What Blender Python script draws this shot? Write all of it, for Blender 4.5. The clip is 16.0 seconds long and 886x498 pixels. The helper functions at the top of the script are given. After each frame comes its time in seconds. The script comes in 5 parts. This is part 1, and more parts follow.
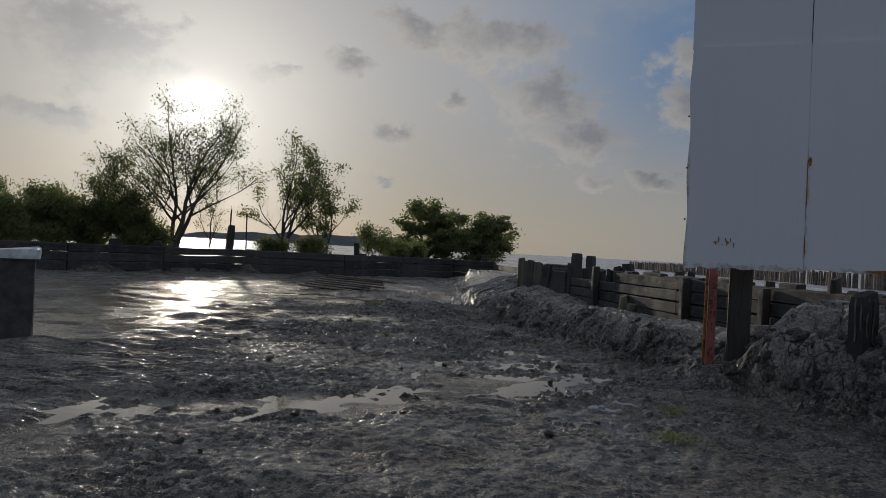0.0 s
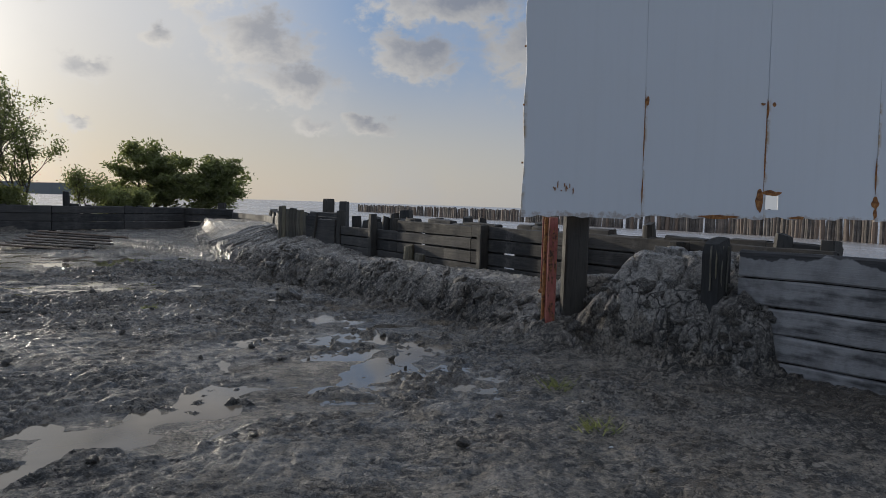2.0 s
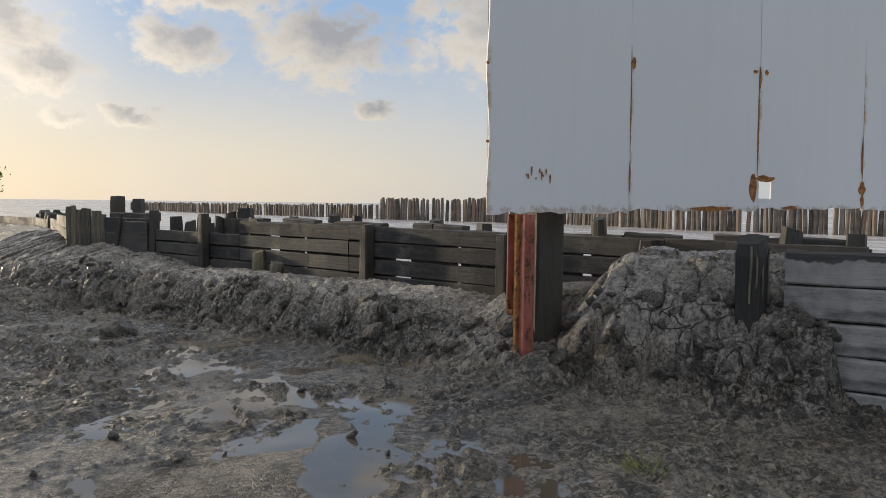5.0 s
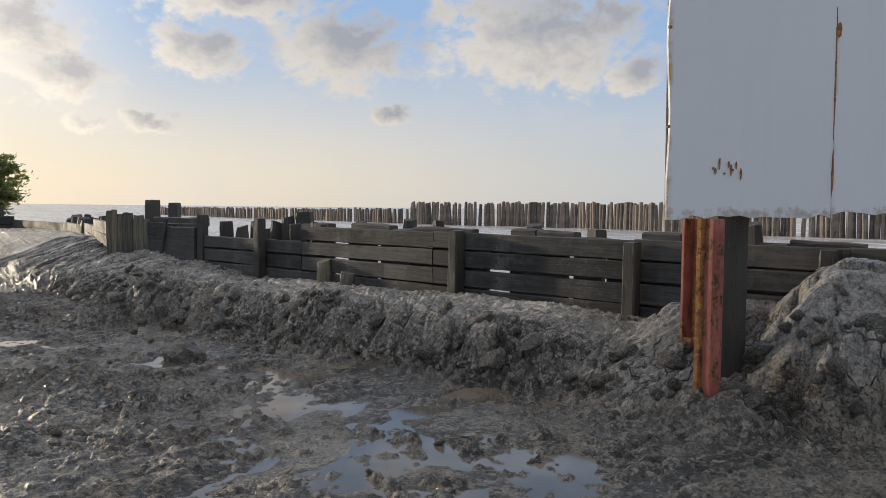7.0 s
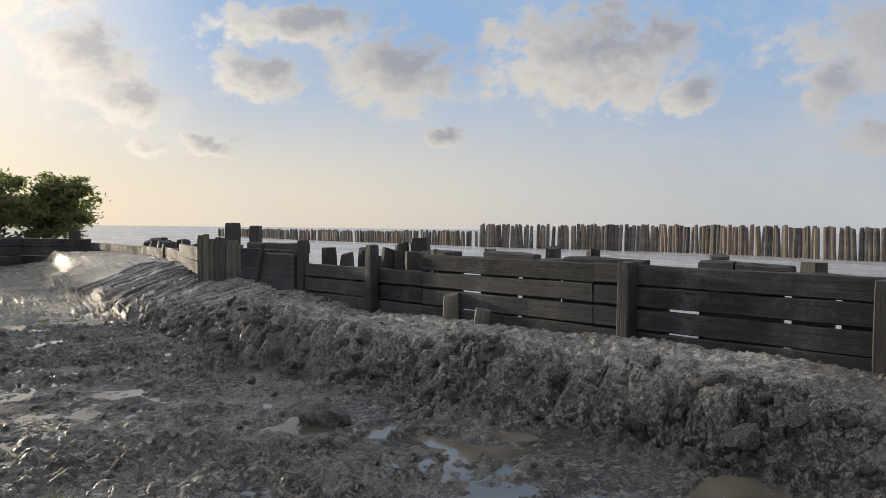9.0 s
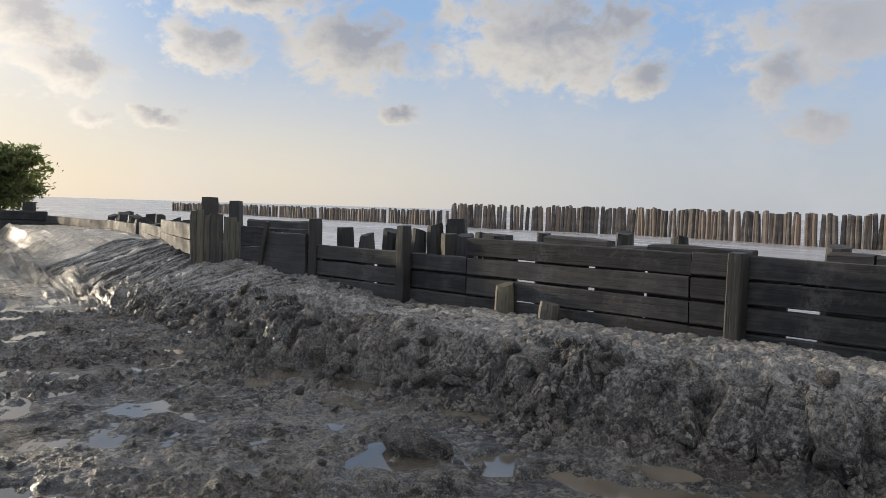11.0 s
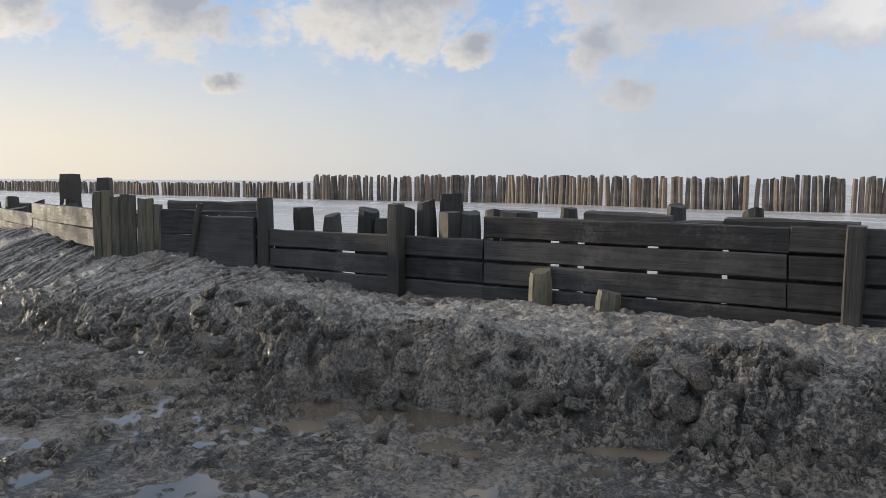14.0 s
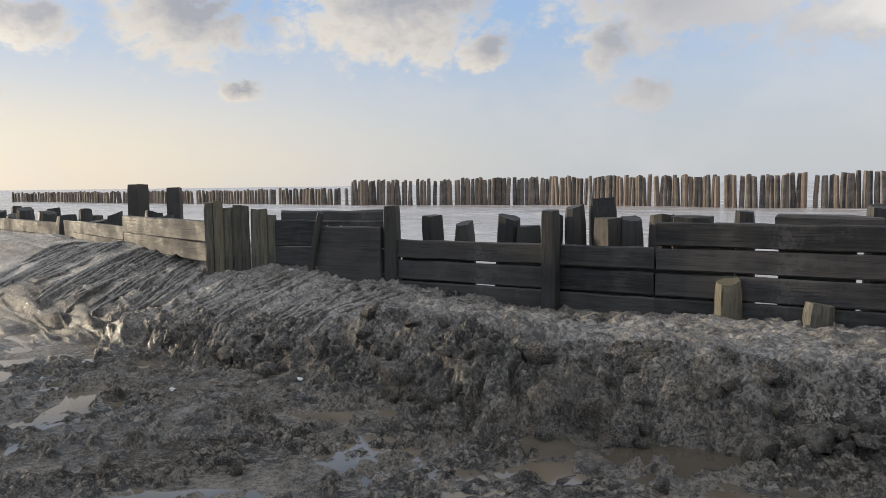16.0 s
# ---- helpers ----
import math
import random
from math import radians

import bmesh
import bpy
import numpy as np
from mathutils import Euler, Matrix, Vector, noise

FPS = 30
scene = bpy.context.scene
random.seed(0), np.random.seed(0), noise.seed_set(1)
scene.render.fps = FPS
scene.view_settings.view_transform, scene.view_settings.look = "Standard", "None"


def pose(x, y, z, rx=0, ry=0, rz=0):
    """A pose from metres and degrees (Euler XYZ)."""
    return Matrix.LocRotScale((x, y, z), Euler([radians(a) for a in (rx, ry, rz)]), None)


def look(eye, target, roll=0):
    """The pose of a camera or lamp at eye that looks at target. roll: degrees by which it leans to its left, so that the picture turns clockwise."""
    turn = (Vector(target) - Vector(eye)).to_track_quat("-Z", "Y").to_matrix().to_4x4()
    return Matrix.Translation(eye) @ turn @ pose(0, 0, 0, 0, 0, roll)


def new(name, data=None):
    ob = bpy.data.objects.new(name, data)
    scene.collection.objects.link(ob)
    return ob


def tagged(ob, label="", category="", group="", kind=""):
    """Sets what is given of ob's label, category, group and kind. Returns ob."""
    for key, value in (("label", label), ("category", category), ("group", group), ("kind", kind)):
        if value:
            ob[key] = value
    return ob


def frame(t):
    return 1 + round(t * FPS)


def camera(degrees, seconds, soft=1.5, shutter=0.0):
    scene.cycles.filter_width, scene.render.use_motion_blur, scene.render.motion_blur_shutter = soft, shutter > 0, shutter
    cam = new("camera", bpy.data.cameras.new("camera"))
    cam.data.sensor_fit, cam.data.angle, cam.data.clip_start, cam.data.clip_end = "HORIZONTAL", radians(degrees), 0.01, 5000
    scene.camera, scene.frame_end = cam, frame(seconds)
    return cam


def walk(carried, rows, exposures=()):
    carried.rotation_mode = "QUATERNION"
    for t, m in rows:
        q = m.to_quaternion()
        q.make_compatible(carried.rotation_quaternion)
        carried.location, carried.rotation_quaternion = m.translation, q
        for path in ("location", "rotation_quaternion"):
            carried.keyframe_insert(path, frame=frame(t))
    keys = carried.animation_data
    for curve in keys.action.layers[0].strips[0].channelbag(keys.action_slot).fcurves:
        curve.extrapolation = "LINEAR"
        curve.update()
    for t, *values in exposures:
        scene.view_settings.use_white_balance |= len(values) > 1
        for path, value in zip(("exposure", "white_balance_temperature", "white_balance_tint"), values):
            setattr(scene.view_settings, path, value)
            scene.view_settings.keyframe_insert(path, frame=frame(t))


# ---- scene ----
cam = camera(60.8, 16.0, soft=0.8)
METRES, EYE, TILT, LEAN, TURN = 14.019, 1.5, -2.6, 0.0, 0.0
ROWS = [
    (0.0, 0.0, 0.0, 0.0, -0.14, 2.67, -3.04),
    (0.5, -0.0164, 0.035, 0.0035, -2.15, 1.03, -2.92),
    (1.0, -0.0336, 0.0667, 0.0055, -7.35, -0.05, -2.45),
    (1.5, -0.0461, 0.1003, 0.0061, -13.14, -0.59, -1.43),
    (2.0, -0.063, 0.1307, 0.0086, -21.13, -0.88, -0.92),
    (2.5, -0.0652, 0.1578, 0.0077, -30.86, -0.23, -0.98),
    (3.0, -0.0628, 0.1935, 0.0122, -38.99, -0.38, -0.22),
    (3.5, -0.0663, 0.231, 0.0136, -43.22, -1.07, 0.83),
    (4.0, -0.0709, 0.2631, 0.0136, -41.07, -0.99, 1.39),
    (4.5, -0.0815, 0.3011, 0.0155, -38.71, -1.37, 0.93),
    (7.0, -0.0827, 0.4535, 0.0202, -36.44, -1.01, 0.93),
    (7.5, -0.0856, 0.4827, 0.0217, -36.05, -1.5, 0.5),
    (8.0, -0.0839, 0.513, 0.0207, -34.78, -0.23, 0.61),
    (8.5, -0.0871, 0.5491, 0.0276, -32.11, 0.76, 0.81),
    (11.0, -0.1081, 0.7015, 0.0336, -36.09, -0.94, -0.24),
    (11.5, -0.1198, 0.7313, 0.0339, -37.15, -1.78, -0.58),
    (12.0, -0.124, 0.7556, 0.0359, -43.35, -2.53, -0.78),
    (12.5, -0.1191, 0.7847, 0.0386, -50.29, -2.76, -0.35),
    (13.0, -0.1219, 0.8126, 0.0401, -53.85, -3.4, 0.24),
    (13.5, -0.1291, 0.8376, 0.0406, -52.6, -3.63, 0.86),
    (14.0, -0.1347, 0.8681, 0.0417, -48.49, -3.37, 1.53),
    (14.5, -0.1454, 0.8957, 0.045, -46.68, -3.47, 1.94),
    (15.0, -0.154, 0.9178, 0.0468, -47.58, -3.51, 2.1),
    (15.5, -0.1585, 0.9436, 0.0464, -46.89, -3.29, 2.2),
    (16.0, -0.1649, 0.9679, 0.0477, -47.19, -3.09, 2.61),
]
STOPS = [(0.0, -1.2, 6050, 10), (1.0, -1.0, 6000, 10), (2.0, -0.5, 6000, 10), (2.5, -0.1, 6050, 10), (3.0, 0.15, 6300, 10), (3.6, 0.3, 6550, 10), (4.0, 0.4, 6900, 10), (4.6, 0.22, 6950, 10), (7.0, 0.25, 6700, 10),
         (8.0, 0.3, 6650, 10), (8.6, 0.15, 6650, 10), (11.0, 0.2, 6550, 10), (11.5, 0.05, 6500, 10), (12.1, 0.1, 6350, 10), (13.0, 0.52, 6250, 10), (14.0, 0.36, 6500, 10), (14.5, 0.15, 6600, 10), (16.0, 0.34, 6750, 10)]
walk(cam, [(t, pose(0, 0, EYE, TILT, LEAN, TURN) @ pose(METRES * x, METRES * y, METRES * z, 90 + pitch, roll, yaw)) for t, x, y, z, yaw, pitch, roll in ROWS], STOPS)

# ---- sky and sun ----
SUN_AZ, SUN_EL = -18.4, 8.3          # degrees, clockwise from +y; above the horizon
SKY_STRENGTH, SUN_STRENGTH = 0.085, 2.8
SUN_DIR = Vector((math.sin(radians(SUN_AZ)) * math.cos(radians(SUN_EL)), math.cos(radians(SUN_AZ)) * math.cos(radians(SUN_EL)), math.sin(radians(SUN_EL))))
sun = new("sun", bpy.data.lights.new("sun", "SUN"))
sun.data.energy, sun.data.angle, sun.data.color = SUN_STRENGTH, radians(2.0), (1.0, 0.86, 0.66)
sun.matrix_world = look(SUN_DIR * 100, (0, 0, 0))


class Nodes:
    """Short hand for building a node tree."""

    def __init__(self, tree):
        self.tree = tree
        tree.nodes.clear()

    def add(self, kind, inputs=None, **props):
        n = self.tree.nodes.new(kind)
        for k, v in props.items():
            setattr(n, k, v)
        for k, v in (inputs or {}).items():
            if isinstance(v, bpy.types.NodeSocket):
                self.tree.links.new(v, n.inputs[k])
            else:
                n.inputs[k].default_value = v
        return n

    def math(self, op, a, b=0.0, c=0.0, clamp=False):
        return self.add("ShaderNodeMath", {0: a, 1: b, 2: c}, operation=op, use_clamp=clamp).outputs[0]

    def mix(self, f, a, b, blend="MIX"):
        n = self.add("ShaderNodeMix", {0: f}, data_type="RGBA", blend_type=blend)
        for i, v in ((6, a), (7, b)):
            if isinstance(v, bpy.types.NodeSocket):
                self.tree.links.new(v, n.inputs[i])
            else:
                n.inputs[i].default_value = (*v, 1)
        return n.outputs[2]

    def span(self, v, a, b, lo=0.0, hi=1.0, smooth=True):
        return self.add("ShaderNodeMapRange", {0: v, 1: a, 2: b, 3: lo, 4: hi}, interpolation_type="SMOOTHSTEP" if smooth else "LINEAR").outputs[0]

    def noise(self, vec, scale, detail=4.0, rough=0.55, distort=0.0):
        return self.add("ShaderNodeTexNoise", {"Vector": vec, "Scale": scale, "Detail": detail, "Roughness": rough, "Distortion": distort}).outputs[0]


# azimuth, elevation, half width and half height of the clouds, in degrees
CLOUDS = [(-26, 12.6, 6, 2.8), (-28.3, 7.7, 3.2, 1.2), (-13.1, 12.2, 2.6, 0.7), (-7.7, 13.3, 1.7, 1.1), (-4.7, 8.7, 1.8, 1),
          (-3.6, 16.2, 2.6, 1.5), (3.3, 15.5, 5.2, 2.1), (6.9, 11.4, 3.9, 1.9), (0.1, 11.3, 1.3, 0.9), (-5.1, 5, 1.7, 0.5),
          (18.6, 10.9, 3.7, 1.8), (28.6, 11.4, 5.2, 2.7), (43.3, 12.6, 7.7, 3.4), (50.5, 9.5, 2.1, 1.4), (11.4, 5.7, 1.9, 0.7),
          (15.3, 5.7, 1.9, 0.8), (9.2, 8.5, 3.9, 1.6), (21.7, 14.5, 7.3, 1.5), (32.4, 6.9, 2.1, 0.8), (64, 12.3, 8.2, 2.7),
          (59.3, 9.3, 1.6, 1.7), (74.9, 10.5, 4.7, 1.9), (62.4, 6.4, 2.6, 1.1)]


def make_world():
    world = bpy.data.worlds.new("world")
    scene.world = world
    world.use_nodes = True
    n = Nodes(world.node_tree)
    sky = n.add("ShaderNodeTexSky", sky_type="NISHITA", sun_disc=False, sun_elevation=radians(SUN_EL + 4), sun_rotation=radians(SUN_AZ),
                air_density=1.0, dust_density=1.2, ozone_density=2.0).outputs[0]
    way = n.add("ShaderNodeTexCoord").outputs["Generated"]
    xyz = n.add("ShaderNodeSeparateXYZ", {0: way}).outputs
    az = n.math("MULTIPLY", n.math("ARCTAN2", xyz[0], xyz[1]), 57.2958)
    el = n.math("MULTIPLY", n.math("ARCSINE", xyz[2]), 57.2958)
    flat = n.add("ShaderNodeCombineXYZ", {0: az, 1: n.math("MULTIPLY", el, 1.35)}).outputs[0]
    big = n.noise(flat, 0.33, 6.0, 0.58, 0.4)
    fine = n.noise(flat, 1.1, 4.0, 0.6)
    fluff = n.math("ADD", n.math("MULTIPLY", n.math("SUBTRACT", big, 0.5), 1.9), n.math("MULTIPLY", n.math("SUBTRACT", fine, 0.5), 0.7))
    warp_a = n.math("MULTIPLY_ADD", n.noise(flat, 0.16, 3.0, 0.6), 5.0, -2.5)
    warp_e = n.math("MULTIPLY_ADD", n.noise(n.add("ShaderNodeVectorMath", {0: flat, 1: (31.0, 17.0, 5.0)}, operation="ADD").outputs[0], 0.30, 4.0, 0.65), 3.2, -1.6)
    wa, we = n.math("ADD", az, warp_a), n.math("ADD", el, warp_e)
    body = deep = None
    for a, e, w, h in CLOUDS:
        du = n.math("MULTIPLY_ADD", wa, 1 / (w * 1.12), -a / (w * 1.12))
        dv = n.math("MULTIPLY_ADD", we, 1 / (h * 1.15), -e / (h * 1.15))
        small = 0.22 * max(0.0, 1 - h / 1.6)     # little puffs stay thin
        q = n.math("SUBTRACT", 1.0 - small, n.math("SQRT", n.math("MULTIPLY_ADD", du, du, n.math("MULTIPLY", dv, dv))))
        body = q if body is None else n.math("MAXIMUM", body, q)
        # the shaded heart lies away from the low sun, up and to the right
        eu, ev = n.math("ADD", du, -0.26), n.math("ADD", dv, -0.34)
        s = n.math("SUBTRACT", 1.0 - 1.6 * small, n.math("SQRT", n.math("MULTIPLY_ADD", eu, eu, n.math("MULTIPLY", ev, ev))))
        deep = s if deep is None else n.math("MAXIMUM", deep, s)
    body = n.math("MAXIMUM", body, -1.0)
    # the rest of the sky, higher up, carries loose cumulus of the same kind
    high = n.math("MULTIPLY", n.span(el, 15, 24), n.span(n.noise(flat, 0.07, 3.0), 0.45, 0.62, -0.6, 0.7))
    body = n.math("MAXIMUM", body, n.math("SUBTRACT", high, n.span(el, 13, 22, 1.2, 0.0)))
    dens = n.math("ADD", body, fluff)
    cover = n.span(dens, -0.14, 0.44)
    deep = n.math("MAXIMUM", deep, n.math("SUBTRACT", high, 0.4))
    core = n.span(n.math("ADD", deep, n.math("MULTIPLY", fluff, 0.75)), -0.08, 0.85, smooth=False)
    away = n.add("ShaderNodeVectorMath", {0: way, 1: tuple(SUN_DIR)}, operation="DOT_PRODUCT").outputs["Value"]
    near = n.span(away, 0.70, 0.98)
    glow = n.math("POWER", n.math("MAXIMUM", away, 0.0), 1400.0)
    halo = n.math("POWER", n.math("MAXIMUM", away, 0.0), 90.0)
    edge_col = n.mix(near, (7.3, 6.85, 6.2), (11.6, 10.6, 9.2))
    core_col = n.mix(near, (3.7, 3.8, 4.2), (6.2, 6.0, 5.9))
    core_col = n.mix(n.span(away, 0.3, -0.3), core_col, (9.5, 9.2, 8.8))
    edge_col = n.mix(n.span(away, 0.42, 0.10), edge_col, (5.3, 5.3, 5.5))
    cloud = n.mix(core, edge_col, core_col)
    # milky haze low over the sea, warmer towards the sun
    haze = n.mix(n.span(away, 0.2, 0.98), (5.5, 5.9, 6.5), (8.9, 8.0, 6.7))
    blue = n.mix(n.span(away, 0.80, 0.99), (3.3, 5.1, 8.0), (11.0, 10.4, 9.7))
    blue = n.mix(n.span(away, 0.3, -0.3), blue, (6.0, 7.3, 9.4))
    air = n.mix(0.85, sky, n.mix(n.span(el, 1.5, 15), haze, blue))
    # thin milky veil
    air = n.mix(n.math("MULTIPLY", n.span(n.noise(flat, 0.09, 5, 0.6), 0.45, 0.65), 0.3), air, n.mix(near, (6.2, 6.3, 6.6), (11.0, 10.2, 9.0)))
    air = n.mix(n.math("MULTIPLY", cover, 0.9), air, cloud)
    air = n.mix(n.math("MINIMUM", n.math("ADD", n.math("MULTIPLY", halo, 0.42), n.math("MULTIPLY", glow, 1.4)), 1.0), air, (40.0, 37.0, 32.0))
    air = n.mix(n.span(el, 22, 50), air, (7.2, 7.8, 8.8))
    out = n.add("ShaderNodeBackground", {"Color": air, "Strength": SKY_STRENGTH})
    n.add("ShaderNodeOutputWorld", {"Surface": out.outputs[0]})


make_world()

# ---- materials ----


def material(name, build):
    mat = bpy.data.materials.new(name)
    mat.use_nodes = True
    n = Nodes(mat.node_tree)
    bsdf = n.add("ShaderNodeBsdfPrincipled")
    pos = n.add("ShaderNodeTexCoord").outputs["Object"]
    build(n, bsdf, pos)
    n.add("ShaderNodeOutputMaterial", {"Surface": bsdf.outputs[0]})
    return mat


def put(n, bsdf, **values):
    for k, v in values.items():
        k = k.replace("_", " ")
        if isinstance(v, bpy.types.NodeSocket):
            n.tree.links.new(v, bsdf.inputs[k])
        elif isinstance(v, tuple):
            bsdf.inputs[k].default_value = (*v, 1)
        else:
            bsdf.inputs[k].default_value = v


def bump(n, bsdf, height, strength, distance):
    b = n.add("ShaderNodeBump", {"Height": height, "Strength": strength, "Distance": distance})
    n.tree.links.new(b.outputs[0], bsdf.inputs["Normal"])


def build_mud(n, bsdf, pos, dark=(0.017, 0.0148, 0.0125), pale=(0.34, 0.294, 0.240), wet=0.65, cracks=0.0, crumbs=1.0):
    large = n.noise(pos, 0.55, 4, 0.6)
    mid = n.noise(pos, 5.0, 6, 0.72, 0.4)
    grit = n.noise(pos, 30, 5, 0.75, 0.3)
    sand = n.noise(pos, 85, 3, 0.7)
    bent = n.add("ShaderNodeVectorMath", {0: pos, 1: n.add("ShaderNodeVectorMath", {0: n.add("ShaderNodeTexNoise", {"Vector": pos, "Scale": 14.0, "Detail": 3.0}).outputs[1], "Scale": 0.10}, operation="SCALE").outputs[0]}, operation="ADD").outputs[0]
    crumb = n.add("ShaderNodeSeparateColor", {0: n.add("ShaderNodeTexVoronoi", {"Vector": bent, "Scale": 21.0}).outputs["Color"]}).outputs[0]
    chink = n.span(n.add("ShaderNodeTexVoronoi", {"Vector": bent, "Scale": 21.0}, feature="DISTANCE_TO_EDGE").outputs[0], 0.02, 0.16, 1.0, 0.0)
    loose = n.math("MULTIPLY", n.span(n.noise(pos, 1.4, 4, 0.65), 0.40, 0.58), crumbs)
    tone = n.math("ADD", n.math("MULTIPLY", large, 0.30), n.math("ADD", n.math("MULTIPLY", mid, 0.45), n.math("MULTIPLY", grit, 0.65)))
    tone = n.math("ADD", tone, n.math("MULTIPLY", n.math("MULTIPLY_ADD", crumb, 0.30, -0.15), loose))
    col = n.mix(n.span(tone, 0.58, 0.84), dark, pale)
    # shade in the chinks between crumbs, put into the colour
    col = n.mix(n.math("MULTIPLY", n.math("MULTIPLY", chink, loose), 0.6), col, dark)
    # browner, drier patches
    col = n.mix(n.math("MULTIPLY", n.span(n.noise(pos, 0.7, 4, 0.6), 0.48, 0.70), 0.6), col, n.mix(n.span(grit, 0.35, 0.65), (0.060, 0.045, 0.032), (0.185, 0.145, 0.105)))
    col = n.mix(n.math("MULTIPLY", n.span(sand, 0.58, 0.66), 0.6), col, (0.42, 0.385, 0.34))
    col = n.mix(n.math("MULTIPLY", n.span(n.noise(pos, 48, 3, 0.6), 0.44, 0.35), 0.8 * crumbs), col, (0.013, 0.012, 0.011))
    slick = n.span(n.math("ADD", n.noise(pos, 1.2, 5, 0.65), n.math("MULTIPLY", n.math("SUBTRACT", grit, 0.5), 0.6)), 0.60, 0.44)
    rough = n.math("MULTIPLY_ADD", n.math("MULTIPLY", slick, wet), -0.52, 0.78)
    film = n.math("MULTIPLY", n.span(n.math("ADD", n.noise(pos, 0.9, 5, 0.7), n.math("MULTIPLY", n.math("SUBTRACT", mid, 0.5), 0.9)), 0.55, 0.45), wet)
    put(n, bsdf, Roughness=rough, Specular_IOR_Level=0.5, Coat_Weight=film, Coat_Roughness=0.13, Coat_IOR=1.36)
    skin = n.add("ShaderNodeBump", {"Height": n.math("ADD", mid, n.math("MULTIPLY", n.noise(pos, 22, 3, 0.6), 0.6)), "Strength": 0.8, "Distance": 0.035})
    n.tree.links.new(skin.outputs[0], bsdf.inputs["Coat Normal"])
    relief = n.math("ADD", n.math("MULTIPLY", mid, 0.45), n.math("ADD", n.math("MULTIPLY", grit, 0.75), n.math("ADD", n.math("MULTIPLY", n.noise(pos, 13, 5, 0.7), 0.6), n.math("SUBTRACT", n.math("MULTIPLY", sand, 0.25), n.math("MULTIPLY", n.math("MULTIPLY", chink, loose), 0.35)))))
    if cracks:
        warp = n.add("ShaderNodeVectorMath", {0: pos, 1: n.add("ShaderNodeVectorMath", {0: n.add("ShaderNodeTexNoise", {"Vector": pos, "Scale": 5.0, "Detail": 3.0}).outputs[1], "Scale": 0.22}, operation="SCALE").outputs[0]}, operation="ADD").outputs[0]
        gap = n.add("ShaderNodeTexVoronoi", {"Vector": warp, "Scale": 4.3}, feature="DISTANCE_TO_EDGE").outputs[0]
        line = n.math("MULTIPLY", n.span(gap, 0.0, 0.045, 1.0, 0.0), n.span(n.noise(pos, 1.6, 3, 0.5), 0.42, 0.56))
        col = n.mix(n.math("MULTIPLY", line, cracks), col, (0.010, 0.009, 0.008))
        relief = n.math("SUBTRACT", relief, n.math("MULTIPLY", line, 0.9))
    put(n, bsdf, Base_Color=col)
    bump(n, bsdf, relief, 1.0, 0.04 if cracks else 0.018 + 0.034 * crumbs)


def build_clay(n, bsdf, pos):
    build_mud(n, bsdf, pos, (0.036, 0.032, 0.028), (0.47, 0.42, 0.36), 0.45)


def build_cracked(n, bsdf, pos):
    build_mud(n, bsdf, pos, (0.060, 0.054, 0.047), (0.42, 0.38, 0.335), 0.6, 0.85, 0.3)


def build_slick(n, bsdf, pos):
    """Clay cut or trodden smooth; its paler colour stands for sky sheen."""
    build_mud(n, bsdf, pos, (0.10, 0.091, 0.081), (0.52, 0.48, 0.43), 0.45, 0.0, 0.45)


def build_puddle(n, bsdf, pos):
    silt = n.noise(pos, 0.9, 3, 0.5)
    put(n, bsdf, Base_Color=n.mix(n.span(silt, 0.4, 0.65), (0.085, 0.070, 0.053), (0.19, 0.152, 0.112)), Roughness=0.06, Specular_IOR_Level=0.5)
    # wind ripples on the wide open pool
    open_water = n.span(n.add("ShaderNodeSeparateXYZ", {0: pos}).outputs[0], -2.8, -4.5)
    bump(n, bsdf, n.math("MULTIPLY", n.noise(pos, 9.0, 3, 0.6), open_water), 1.0, 0.018)


def build_sea(n, bsdf, pos):
    stretched = n.add("ShaderNodeMapping", {"Vector": pos, "Rotation": (0, 0, radians(18)), "Scale": (1, 0.32, 1)}).outputs[0]
    chop = n.noise(stretched, 1.6, 5, 0.62, 0.3)
    swell = n.noise(stretched, 0.22, 3, 0.5)
    foam = n.span(n.math("ADD", n.math("MULTIPLY", chop, 0.6), n.math("MULTIPLY", n.noise(stretched, 0.5, 5, 0.7), 0.6)), 0.66, 0.80)
    col = n.mix(n.span(swell, 0.35, 0.65), (0.40, 0.36, 0.33), (0.56, 0.52, 0.49))
    put(n, bsdf, Base_Color=n.mix(foam, col, (0.62, 0.60, 0.58)), Roughness=n.math("MULTIPLY_ADD", foam, 0.4, 0.24), Specular_IOR_Level=0.5)
    bump(n, bsdf, n.math("ADD", chop, n.math("MULTIPLY", swell, 2.0)), 1.0, 0.4)


def grain(n, pos, axis):
    squash = [16.0, 16.0, 16.0]
    squash[axis] = 0.9
    return n.add("ShaderNodeMapping", {"Vector": pos, "Scale": tuple(squash)}).outputs[0]


